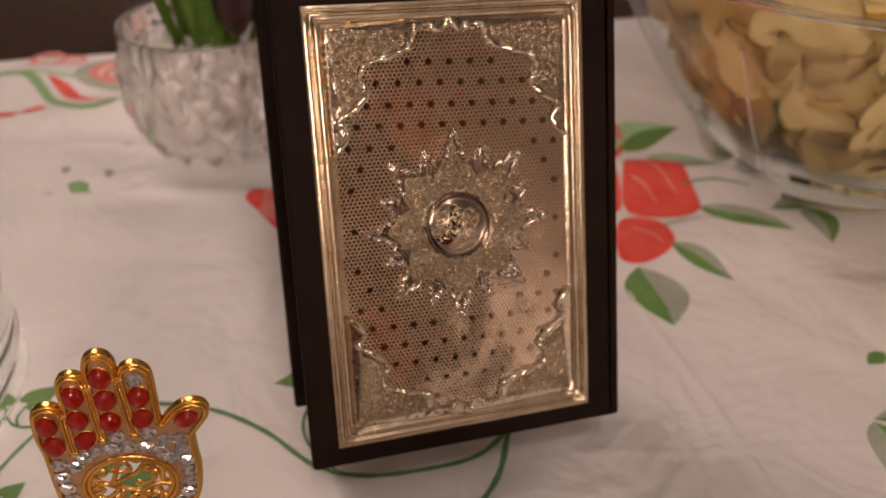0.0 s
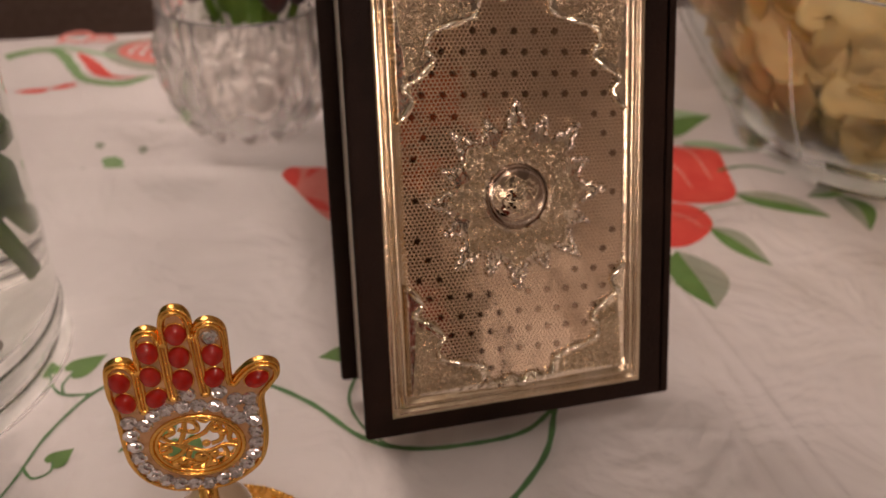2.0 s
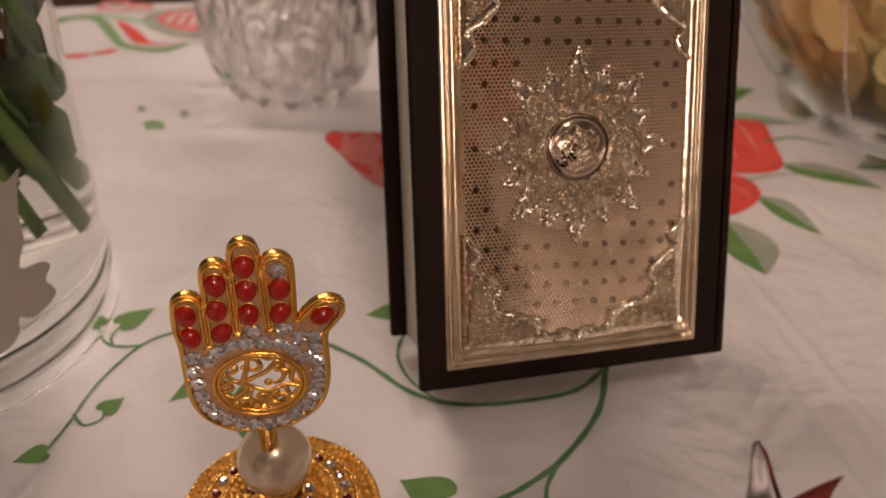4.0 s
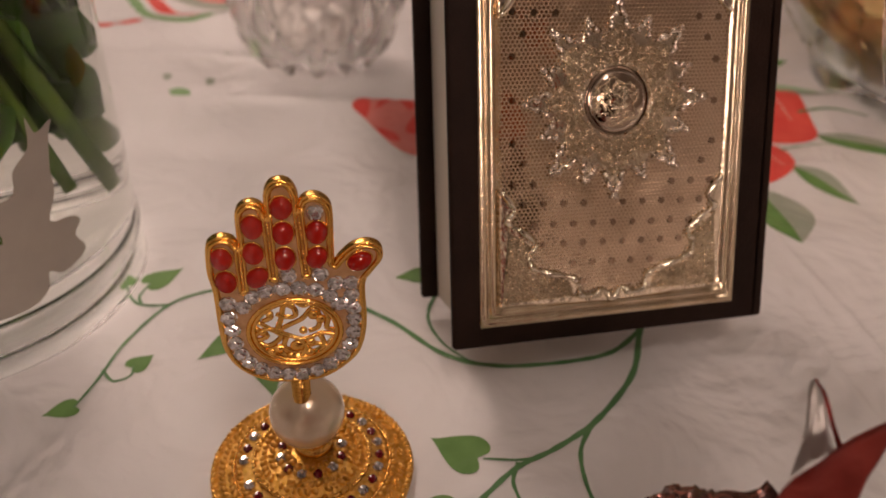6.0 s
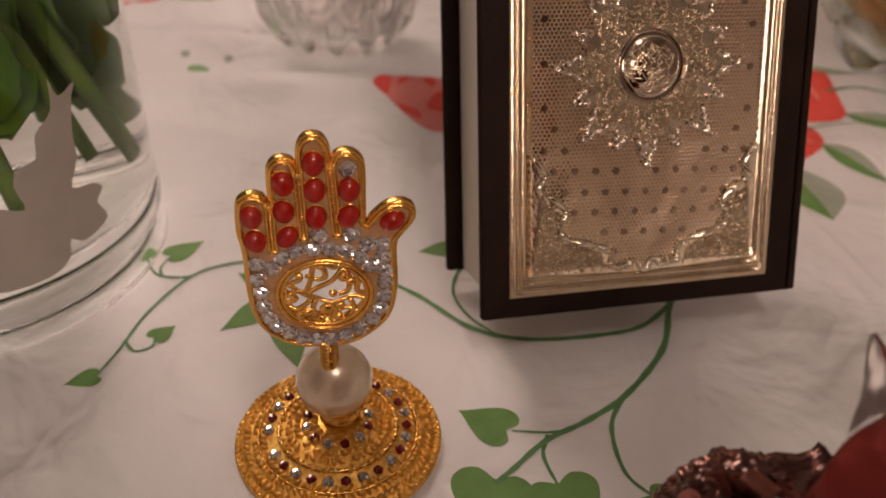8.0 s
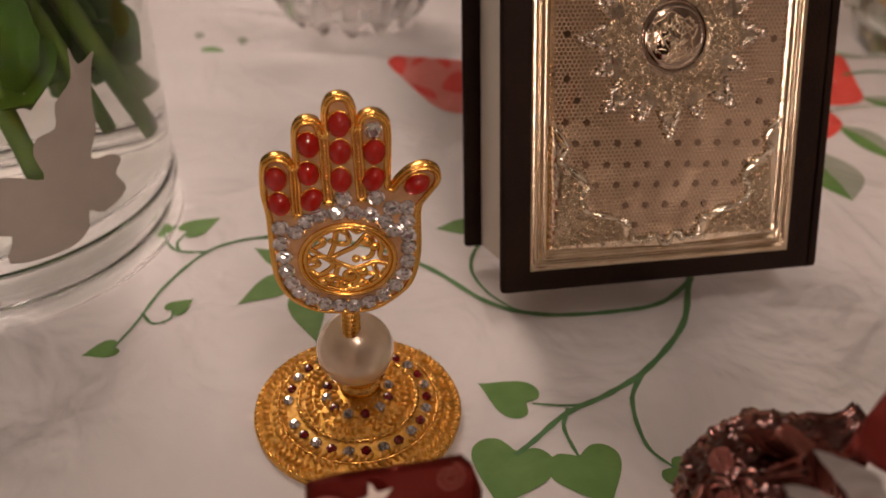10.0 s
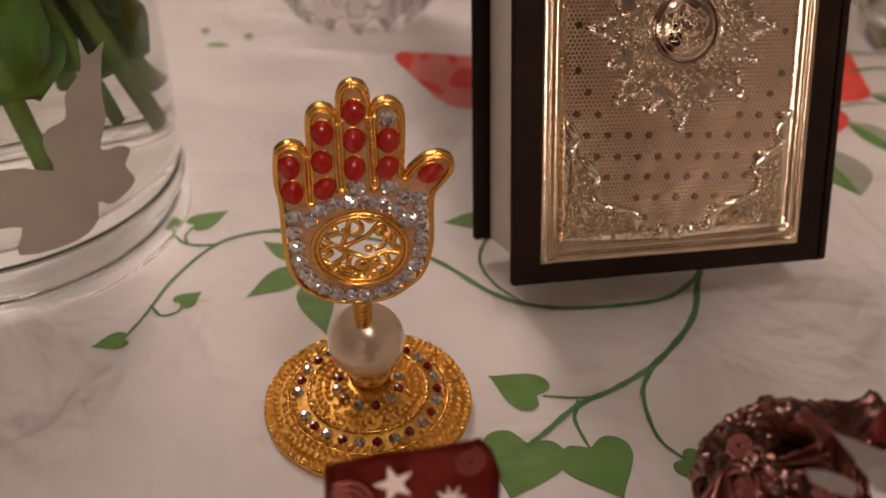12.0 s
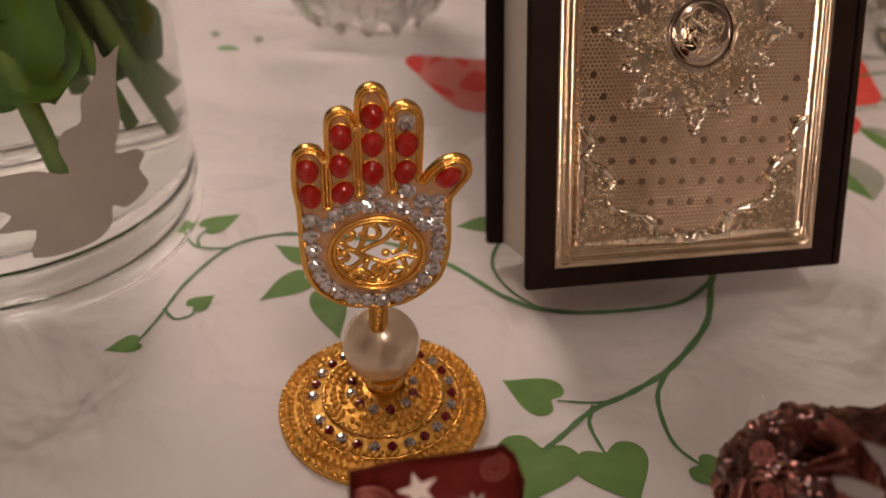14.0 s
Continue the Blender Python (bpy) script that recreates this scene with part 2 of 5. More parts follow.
def lathe(profile, steps=64, wave=None, bm=None):
    """A turned body from (radius, height) pairs; wave(angle, z) scales the radius."""
    out = bm or bmesh.new()
    rings = []
    for r, z in profile:
        if r < 1e-6:
            rings.append([out.verts.new((0, 0, z))])
            continue
        ring = []
        for i in range(steps):
            a = math.tau * i / steps
            k = r * (wave(a, z) if wave else 1)
            ring.append(out.verts.new((k * math.cos(a), k * math.sin(a), z)))
        rings.append(ring)
    for a, b in zip(rings, rings[1:]):
        for i in range(steps):
            j = (i + 1) % steps
            if len(a) == 1 and len(b) == 1:
                continue
            if len(a) == 1:
                out.faces.new((a[0], b[j], b[i]))
            elif len(b) == 1:
                out.faces.new((a[i], a[j], b[0]))
            else:
                out.faces.new((a[i], a[j], b[j], b[i]))
    bmesh.ops.recalc_face_normals(out, faces=out.faces)
    return out


def spline(points, closed=False, per=8):
    """Smooth line through the points."""
    pts = [Vector(p) for p in points]
    n = len(pts)
    out = []
    for i in range(n if closed else n - 1):
        p = [pts[(i + k) % n] if closed else pts[min(max(i + k, 0), n - 1)] for k in (-1, 0, 1, 2)]
        for s in range(per):
            t = s / per
            out.append(0.5 * (2 * p[1] + (p[2] - p[0]) * t + (2 * p[0] - 5 * p[1] + 4 * p[2] - p[3]) * t * t + (3 * p[1] - p[0] - 3 * p[2] + p[3]) * t ** 3))
    if not closed:
        out.append(pts[-1])
    return out


def tube(points, radius, closed=False, sides=6, flat=1.0, up=(0, 0, 1), bm=None):
    """A round bar along points; radius may be a function of 0..1; flat squeezes it along up."""
    out = bm or bmesh.new()
    pts = [Vector(p) for p in points]
    n, rings, up = len(pts), [], Vector(up).normalized()
    for i, p in enumerate(pts):
        d = (pts[(i + 1) % n] - pts[i - 1]) if closed else (pts[min(i + 1, n - 1)] - pts[max(i - 1, 0)])
        side = d.cross(up)
        if side.length < 1e-9:
            side = d.orthogonal()
        side.normalize()
        over = side.cross(d).normalized()
        r = radius(i / max(n - 1, 1)) if callable(radius) else radius
        rings.append([out.verts.new(p + side * r * math.cos(a) + over * r * flat * math.sin(a)) for a in (math.tau * k / sides for k in range(sides))])
    for i in range(n if closed else n - 1):
        a, b = rings[i], rings[(i + 1) % n]
        for k in range(sides):
            out.faces.new((a[k], a[(k + 1) % sides], b[(k + 1) % sides], b[k]))
    if not closed:
        out.faces.new(rings[0][::-1])
        out.faces.new(rings[-1])
    return out


def plate(loops, depth, bevel=0.0, segments=2):
    """A flat plate in x and y with holes, depth thick each way from z = 0, edges rounded."""
    cu = bpy.data.curves.new("plate", "CURVE")
    cu.dimensions, cu.fill_mode, cu.extrude, cu.bevel_depth, cu.bevel_resolution = "2D", "BOTH", max(depth - bevel, 0), bevel, segments
    for loop in loops:
        sp = cu.splines.new("POLY")
        sp.points.add(len(loop) - 1)
        for q, p in zip(sp.points, loop):
            q.co = (p[0], p[1], 0, 1)
        sp.use_cyclic_u = True
    ob = bpy.data.objects.new("plate", cu)
    me = bpy.data.meshes.new_from_object(ob)
    bm = bmesh.new()
    bm.from_mesh(me)
    bpy.data.objects.remove(ob)
    bpy.data.curves.remove(cu)
    bpy.data.meshes.remove(me)
    bmesh.ops.remove_doubles(bm, verts=bm.verts, dist=1e-6)
    return bm


def blob(centre, radii, bm=None, u=12, v=8):
    out = bm or bmesh.new()
    vs = bmesh.ops.create_uvsphere(out, u_segments=u, v_segments=v, radius=1)["verts"]
    for w in vs:
        w.co = Vector(centre) + Vector((w.co.x * radii[0], w.co.y * radii[1], w.co.z * radii[2]))
    return out


# ---------------------------------------------------------------- room
box_room = dict(x0=-2.2, x1=2.4, y0=-2.2, y1=2.6, z0=-0.75, z1=1.75)
R = box_room
tagged(part("floor", box(R["x0"], R["y0"], R["z0"] - 0.1, R["x1"], R["y1"], R["z0"]), FLOOR), "plain brown floor under the table", "floor", kind="structure")
tagged(part("ceiling", box(R["x0"], R["y0"], R["z1"], R["x1"], R["y1"], R["z1"] + 0.1), CEILING), "plain white painted ceiling", "ceiling", kind="structure")
for name, a in (("wall_north", (R["x0"], R["y1"], R["x1"], R["y1"] + 0.12)), ("wall_south", (R["x0"], R["y0"] - 0.12, R["x1"], R["y0"])),
                ("wall_west", (R["x0"] - 0.12, R["y0"] - 0.12, R["x0"], R["y1"] + 0.12)), ("wall_east", (R["x1"], R["y0"] - 0.12, R["x1"] + 0.12, R["y1"] + 0.12))):
    tagged(part(name, box(a[0], a[1], R["z0"] - 0.1, a[2], a[3], R["z1"] + 0.1), WALL), "plain warm beige painted wall", "wall", kind="structure")

# unseen globes placed to light the table; only the second follows the pearl's highlight
for spot, size, glow, tint in UNSEEN_GLOBES:
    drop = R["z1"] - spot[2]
    lamp = thing("unseen_globe", pose(spot[0], spot[1], R["z1"]), "unseen opal globe with a warm glow, added on a cord from the ceiling", "lamp", "room lamps")
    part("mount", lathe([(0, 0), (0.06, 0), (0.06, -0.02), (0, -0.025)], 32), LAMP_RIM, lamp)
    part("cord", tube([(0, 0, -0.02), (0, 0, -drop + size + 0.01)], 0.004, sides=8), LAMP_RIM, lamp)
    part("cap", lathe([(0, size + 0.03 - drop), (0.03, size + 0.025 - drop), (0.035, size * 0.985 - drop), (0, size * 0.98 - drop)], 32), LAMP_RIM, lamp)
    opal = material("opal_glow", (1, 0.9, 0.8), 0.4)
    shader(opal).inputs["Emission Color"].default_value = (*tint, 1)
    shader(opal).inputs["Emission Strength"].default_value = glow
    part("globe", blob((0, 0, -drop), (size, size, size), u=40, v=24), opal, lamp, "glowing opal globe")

# unseen floor lamp added in the far corner to brighten the mirrored wall
wall_wash_lamp = thing("wall_wash_lamp", pose(2.12, -1.86, R["z0"]), "unseen low floor lamp with a glowing oval shade, added to brighten the wall", "lamp")
part("base_plate", lathe([(0, 0), (0.13, 0), (0.13, 0.012), (0.10, 0.022), (0, 0.026)], 40), LAMP_RIM, wall_wash_lamp)
part("pole", tube([(0, 0, 0.02), (0, 0, 0.40)], 0.011, sides=12), LAMP_RIM, wall_wash_lamp)
shade_glow = material("shade_glow", (1, 0.9, 0.8), 0.5)
shader(shade_glow).inputs["Emission Color"].default_value = (*WARM, 1)
shader(shade_glow).inputs["Emission Strength"].default_value = WALL_WASH_GLOW
part("shade", blob((0, 0, 0.46), (0.14, 0.14, 0.09), u=32, v=20), shade_glow, wall_wash_lamp, "glowing oval shade")

# sofa beyond the table
YAW = 16.7
sofa = thing("sofa", pose(-0.18, 0.78, R["z0"], 0, 0, YAW), "dark brown woven sofa beyond the table", "sofa")
part("seat", box(-1.0, -0.18, 0.12, 1.0, 0.5, 0.42, 0.05, 4), SOFA, sofa)
part("base", box(-0.98, -0.14, 0.04, 0.98, 0.62, 0.13, 0.01), SOFA, sofa)
part("back_cushion", box(-0.98, 0.2, 0.40, 0.98, 0.44, 0.95, 0.07, 5), SOFA, sofa)
part("backrest", box(-1.0, 0.42, 0.1, 1.0, 0.64, 0.92, 0.05, 4), SOFA, sofa)
for i in (-1, 1):
    part("armrest", box(i * 1.09 - 0.1, -0.18, 0.06, i * 1.09 + 0.1, 0.64, 0.62, 0.05, 4), SOFA, sofa)
    for y in (-0.1, 0.55):
        part("foot", box(i * 0.9 - 0.03, y - 0.03, 0.0, i * 0.9 + 0.03, y + 0.03, 0.06, 0.006), WOOD, sofa)

# table, in its own axes: a along the far edge, b towards it
TA0, TA1, TB0, TB1 = -0.95, 0.85, -0.62, 0.371
TURN = pose(0, 0, 0, 0, 0, YAW)
table = thing("table", TURN @ pose(0, 0, R["z0"]), "dark wooden table under a printed cloth", "table")
part("tabletop", box(TA0 + 0.004, TB0 + 0.004, 0.71, TA1 - 0.004, TB1 - 0.004, 0.744, 0.004), WOOD, table)
for a in (TA0 + 0.08, TA1 - 0.08):
    for b in (TB0 + 0.08, TB1 - 0.08):
        part("leg", box(a - 0.03, b - 0.03, 0, a + 0.03, b + 0.03, 0.711, 0.004), WOOD, table)


# ---------------------------------------------------------------- tablecloth and its print
def ease(x, a, b):
    t = min(max((x - a) / (b - a), 0), 1)
    return t * t * (3 - 2 * t)


# pressed creases: two ends and height
CREASES = [(0.098, 0.122, 0.152, -0.030, 0.0010), (0.108, 0.045, 0.134, -0.040, 0.0008), (0.112, 0.062, 0.143, -0.036, 0.0005), (0.07, 0.010, 0.20, 0.026, 0.0005)]


def cloth_z(x, y):
    """Height of the cloth: flat where things stand, soft folds in the far part."""
    n = noise.noise(Vector((x * 9, y * 14, 0.3)))
    far = ease(y, 0.05, 0.13) * (1 - 0.55 * ease(x, 0.0, 0.12))
    fold = math.sin((y - 0.10 * x + 0.012 * math.sin(x * 17)) * 105) * 0.0021
    fold += math.sin((y * 0.93 - 0.22 * x) * 57 + 1.0) * 0.0016
    for slope, y0, h, w in ((0.20, 0.168, 0.0068, 0.013), (0.05, 0.196, 0.0032, 0.010), (-0.03, 0.243, 0.0034, 0.013), (0.16, 0.112, 0.0016, 0.008)):
        d = (y - y0 - slope * x - 0.006 * math.sin(x * 23)) / w
        fold += h * math.exp(-d * d)
    near = 0.0015 * n * (1 - far)
    crease = 0.0
    for x0, y0, x1, y1, h in CREASES:
        dx, dy = x1 - x0, y1 - y0
        l = math.hypot(dx, dy)
        along, d = ((x - x0) * dx + (y - y0) * dy) / l, ((x - x0) * dy - (y - y0) * dx) / l
        d += 0.0006 * math.sin(along * 90)
        if abs(d) < 0.006:
            crease += h * math.exp(-(d / 0.0013) ** 2) * ease(along, 0, 0.02) * (1 - ease(along, l - 0.02, l))
    return -0.0004 + far * fold * 1.35 + near + crease


def spread(a0, a1, step):
    return [a0 + (a1 - a0) * i / max(1, round((a1 - a0) / step)) for i in range(max(1, round((a1 - a0) / step)) + 1)]


def make_cloth():
    bm = bmesh.new()
    sa = spread(TA0, -0.30, 0.02)[:-1] + spread(-0.30, 0.36, 0.0016)[:-1] + spread(0.36, TA1, 0.02)
    sb = spread(TB0, -0.14, 0.02)[:-1] + spread(-0.14, TB1, 0.0016)
    spin = TURN.to_3x3()
    rows = []
    for b in sb:
        row = []
        for a in sa:
            p = spin @ Vector((a, b, 0))
            row.append((p.x, p.y, cloth_z(p.x, p.y)))
        rows.append(row)
    # hanging edges
    def drop(row_points, out_dir):
        made = []
        for k in range(1, 9):
            line = []
            for i, p in enumerate(row_points):
                sway = 0.012 * math.sin(i * 0.11) * k / 8
                down = 0.006 * (1 - math.cos(min(k, 2) * math.pi / 4)) + max(0, k - 2) * 0.035
                push = 0.006 * math.sin(min(k, 2) * math.pi / 4) + sway
                line.append((p[0] + out_dir.x * push, p[1] + out_dir.y * push, p[2] - down))
            made.append(line)
        return made
    back, front = spin @ Vector((0, 1, 0)), spin @ Vector((0, -1, 0))
    rows = drop(rows[0], front)[::-1] + rows + drop(rows[-1], back)
    vs = [[bm.verts.new(p) for p in row] for row in rows]
    for r0, r1 in zip(vs, vs[1:]):
        for i in range(len(r0) - 1):
            bm.faces.new((r0[i], r0[i + 1], r1[i + 1], r1[i]))
    return bm


tablecloth = tagged(part("tablecloth", make_cloth(), CLOTH), "white coated tablecloth printed with red roses and green vines", "tablecloth")


def draped(name, outline, ink, lift=0.00025):
    """A flat patch of print that follows the cloth."""
    bm = bmesh.new()
    f = bm.faces.new([bm.verts.new((p[0], p[1], 0)) for p in outline])
    f.normal_update()
    if f.normal.z < 0:
        f.normal_flip()
    bmesh.ops.triangulate(bm, faces=[f])
    for _ in range(3):
        long = [e for e in bm.edges if e.calc_length() > 0.004]
        if not long:
            break
        bmesh.ops.subdivide_edges(bm, edges=long, cuts=1)
        bmesh.ops.triangulate(bm, faces=[g for g in bm.faces if len(g.verts) > 3])
    for v in bm.verts:
        v.co.z = cloth_z(v.co.x, v.co.y) + lift
    return part(name, bm, ink, tablecloth)


def stem_print(points, width=0.0016, ink=None, taper=0.5):
    pts = spline([(x, y, 0) for x, y in points], per=10)
    bm = bmesh.new()
    prev = None
    n = len(pts)
    for i, p in enumerate(pts):
        d = (pts[min(i + 1, n - 1)] - pts[max(i - 1, 0)]).normalized()
        w = width * (1 - taper * i / n) * (1 + 0.12 * math.sin(i * 1.3)) / 2
        s = Vector((-d.y, d.x, 0)) * w
        pair = []
        for q in (p + s, p, p - s):
            pair.append(bm.verts.new((q.x, q.y, cloth_z(q.x, q.y) + 0.00032)))
        if prev:
            bm.faces.new((prev[0], prev[1], pair[1], pair[0]))
            bm.faces.new((prev[1], prev[2], pair[2], pair[1]))
        prev = pair
    bmesh.ops.recalc_face_normals(bm, faces=bm.faces)
    if sum(f.normal.z for f in bm.faces) < 0:
        bmesh.ops.reverse_faces(bm, faces=bm.faces)
    return part("stem_print", bm, ink or INK_STEM, tablecloth)


def heart(base, tip, wide=0.85, ink=None, name="leaf_print"):
    """A heart-shaped leaf from its stalk to its tip."""
    b, t = Vector((*base, 0)), Vector((*tip, 0))
    d = t - b
    s = Vector((-d.y, d.x, 0)) * wide * 0.5
    half = [(-0.07, 0.22), (-0.13, 0.5), (-0.06, 0.82), (0.12, 1.0), (0.34, 0.92), (0.58, 0.62), (0.8, 0.27), (0.93, 0.08)]
    line = [b] + [b + d * k + s * w for k, w in half] + [t] + [b + d * k - s * w for k, w in half[::-1]]
    pts = spline(line, closed=True, per=3)
    return draped(name, pts, ink or INK_GREEN)


def lance(base, tip, bend=0.0, wide=0.35, inks=None):
    """A pointed leaf in two halves of different green."""
    b, t = Vector((*base, 0)), Vector((*tip, 0))
    d = t - b
    s = Vector((-d.y, d.x, 0))
    mid = [b + d * k + s * bend * math.sin(math.pi * k) for k in (i / 10 for i in range(11))]
    for sign, ink in zip((1, -1), inks or (INK_GREEN, INK_SAGE)):
        edge = [m + s * sign * wide * 0.5 * math.sin(math.pi * (i / 10) ** 0.8) for i, m in enumerate(mid)][1:-1]
        draped("leaf_print", mid + edge[::-1], ink)


def petal(points, ink):
    return draped("petal_print", spline([(x, y, 0) for x, y in points], closed=True, per=4), ink)


# vine across the near part
stem_print([(0.064, 0.031), (0.059, 0.021), (0.0555, -0.001), (0.045, -0.021), (0.034, -0.033), (0.023, -0.042), (0.015, -0.053), (0.011, -0.058)], 0.0021, taper=0.35)
stem_print([(0.034, -0.033), (0.026, -0.0385), (0.014, -0.040)], 0.0012)
heart((0.0125, -0.0400), (-0.001, -0.0350), 0.95)
heart((0.011, -0.0565), (0.0085, -0.0745), 1.15)
stem_print([(0.0235, -0.040), (0.0225, -0.047), (0.0265, -0.056)], 0.0014)
heart((0.0265, -0.0555), (0.0345, -0.0700), 1.15)
stem_print([(0.044, -0.022), (0.040, -0.034), (0.043, -0.049), (0.0495, -0.0555)], 0.0015)
heart((0.0490, -0.0555), (0.0575, -0.0605), 1.0)
stem_print([(-0.078, 0.0195), (-0.060, 0.0215), (-0.040, 0.020), (-0.021, 0.012), (-0.002, -0.001), (0.015, -0.004), (0.036, 0.001), (0.050, 0.008), (0.060, 0.022)], 0.0017, taper=0.0)
stem_print([(-0.002, 0.036), (-0.008, 0.028), (-0.009, 0.015), (-0.003, 0.004), (0.006, -0.003)], 0.0014)
heart((-0.012, 0.0385), (-0.0235, 0.0345), 0.75)
stem_print([(-0.070, 0.0215), (-0.083, 0.017), (-0.093, 0.008), (-0.099, -0.011), (-0.100, -0.028), (-0.1015, -0.040)], 0.0014)
heart((-0.1015, -0.0395), (-0.1085, -0.0445), 0.85)
stem_print([(-0.093, 0.008), (-0.103, 0.007), (-0.111, 0.015), (-0.114, 0.020)], 0.0012)
heart((-0.111, 0.016), (-0.116, 0.0225), 0.8)
stem_print([(-0.102, 0.0072), (-0.104, 0.011), (-0.103, 0.018)], 0.0011)
heart((-0.1035, 0.0175), (-0.0955, 0.0275), 0.75)
stem_print([(-0.1005, -0.024), (-0.0955, -0.028), (-0.0915, -0.025), (-0.0925, -0.021)], 0.0011)
heart((-0.0925, -0.0215), (-0.0885, -0.0150), 0.95)
heart((-0.0670, 0.0080), (-0.0790, 0.0130), 0.62)
heart((-0.0650, -0.0015), (-0.0750, -0.0150), 0.62)
heart((-0.0565, -0.0085), (-0.0475, -0.0270), 0.52)
stem_print([(-0.060, 0.0215), (-0.062, 0.008), (-0.061, -0.004)], 0.0011)

# roses and leaves beside the book
petal([(0.112, 0.162), (0.112, 0.196), (0.118, 0.213), (0.137, 0.214), (0.142, 0.195), (0.1465, 0.171), (0.134, 0.159)], INK_RED)
petal([(0.104, 0.124), (0.106, 0.150), (0.114, 0.1575), (0.126, 0.153), (0.129, 0.135), (0.116, 0.122)], INK_RED)
petal([(0.085, 0.160), (0.088, 0.196), (0.100, 0.214), (0.108, 0.196), (0.108, 0.163)], INK_RED)
petal([(0.070, 0.130), (0.075, 0.152), (0.090, 0.158), (0.100, 0.150), (0.100, 0.128)], INK_RED)
petal([(0.106, 0.218), (0.104, 0.240), (0.112, 0.250), (0.117, 0.236), (0.113, 0.219)], INK_RED)
lance((0.112, 0.226), (0.148, 0.252), 0.12, 0.55, (INK_PALE, INK_GREEN))
lance((0.128, 0.222), (0.168, 0.205), -0.1, 0.6, (INK_PALE, INK_SAGE))
lance((0.112, 0.119), (0.121, 0.079), 0.05, 0.62, (INK_SAGE, INK_GREEN))
lance((0.127, 0.135), (0.151, 0.1145), 0.06, 0.36, (INK_SAGE, INK_GREEN))
lance((0.145, 0.170), (0.184, 0.1505), 0.05, 0.42, (INK_SAGE, INK_GREEN))
lance((0.198, 0.180), (0.178, 0.170), 0.0, 0.5, (INK_GREEN, INK_SAGE))
lance((0.193, 0.174), (0.1985, 0.143), 0.1, 0.45, (INK_GREEN, INK_SAGE))
stem_print([(0.126, 0.150), (0.140, 0.158), (0.158, 0.162)], 0.0013)
stem_print([(0.140, 0.186), (0.155, 0.190), (0.172, 0.188)], 0.0013)
lance((0.196, 0.070), (0.188, 0.063), 0.0, 0.6, (INK_GREEN, INK_GREEN))
lance((0.181, 0.034), (0.179, 0.008), 0.15, 0.6, (INK_GREEN, INK_SAGE))
lance((0.200, 0.040), (0.181, 0.035), 0.0, 0.4, (INK_GREEN, INK_SAGE))

# rose behind the book
petal([(-0.0615, 0.1427), (-0.058, 0.151), (-0.055, 0.154), (-0.0562, 0.164), (-0.046, 0.163), (-0.034, 0.165), (-0.018, 0.160), (-0.008, 0.148), (-0.010, 0.130), (-0.020, 0.119), (-0.031, 0.1185), (-0.039, 0.1226), (-0.0448, 0.1278), (-0.0544, 0.1368)], INK_ROSEATE)
for outline in ([(-0.0612, 0.1427), (-0.0578, 0.151), (-0.0545, 0.1475), (-0.0535, 0.142), (-0.0548, 0.1375)], [(-0.0552, 0.1632), (-0.047, 0.1625), (-0.041, 0.160), (-0.046, 0.157), (-0.053, 0.156)], [(-0.0508, 0.1435), (-0.0497, 0.1515), (-0.0455, 0.1545), (-0.0470, 0.148)], [(-0.043, 0.1548), (-0.0384, 0.157), (-0.0346, 0.149), (-0.0375, 0.147)],
                [(-0.0356, 0.132), (-0.0345, 0.1417), (-0.030, 0.1465), (-0.022, 0.142), (-0.025, 0.131)], [(-0.0485, 0.1325), (-0.0405, 0.1310), (-0.0372, 0.1255), (-0.0438, 0.1275)], [(-0.030, 0.160), (-0.020, 0.157), (-0.014, 0.148), (-0.024, 0.150)]):
    petal(outline, INK_RED).location.z = 0.00015

for arc in ([(0.118, 0.206), (0.128, 0.196), (0.136, 0.180)], [(0.112, 0.146), (0.119, 0.142), (0.124, 0.134)], [(0.116, 0.188), (0.122, 0.182), (0.126, 0.172)]):
    ribbon = stem_print(arc, 0.0011, INK_PINK)
    ribbon.location.z = 0.0002

# bird-like flourish by the crystal vase
stem_print([(-0.257, 0.2708), (-0.2439, 0.2823), (-0.2323, 0.2835), (-0.2172, 0.2699), (-0.202, 0.2516), (-0.1859, 0.2419), (-0.1714, 0.2419), (-0.1601, 0.2535), (-0.1543, 0.269)], 0.0066, INK_LEAFY, 0.15)
stem_print([(-0.236, 0.290), (-0.215, 0.286), (-0.196, 0.284)], 0.0045, INK_PALE, 0.5)
petal([(-0.2196, 0.2831), (-0.2051, 0.2778), (-0.1911, 0.2669), (-0.1776, 0.2642), (-0.1669, 0.2685), (-0.1654, 0.2561), (-0.1737, 0.2476), (-0.1865, 0.2509), (-0.2011, 0.2634)], INK_RED)
petal([(-0.203, 0.283), (-0.204, 0.300), (-0.196, 0.317), (-0.180, 0.326), (-0.160, 0.315), (-0.158, 0.285), (-0.180, 0.277)], INK_SAGE)
petal([(-0.196, 0.287), (-0.196, 0.301), (-0.189, 0.313), (-0.176, 0.318), (-0.163, 0.308), (-0.160, 0.289), (-0.178, 0.283)], INK_ROSEATE).location.z = 0.00012
for i in range(4):
    stem_print([(-0.190 + 0.007 * i, 0.288), (-0.187 + 0.006 * i, 0.299), (-0.181 + 0.004 * i, 0.309)], 0.0024, CLOTH).location.z = 0.00024
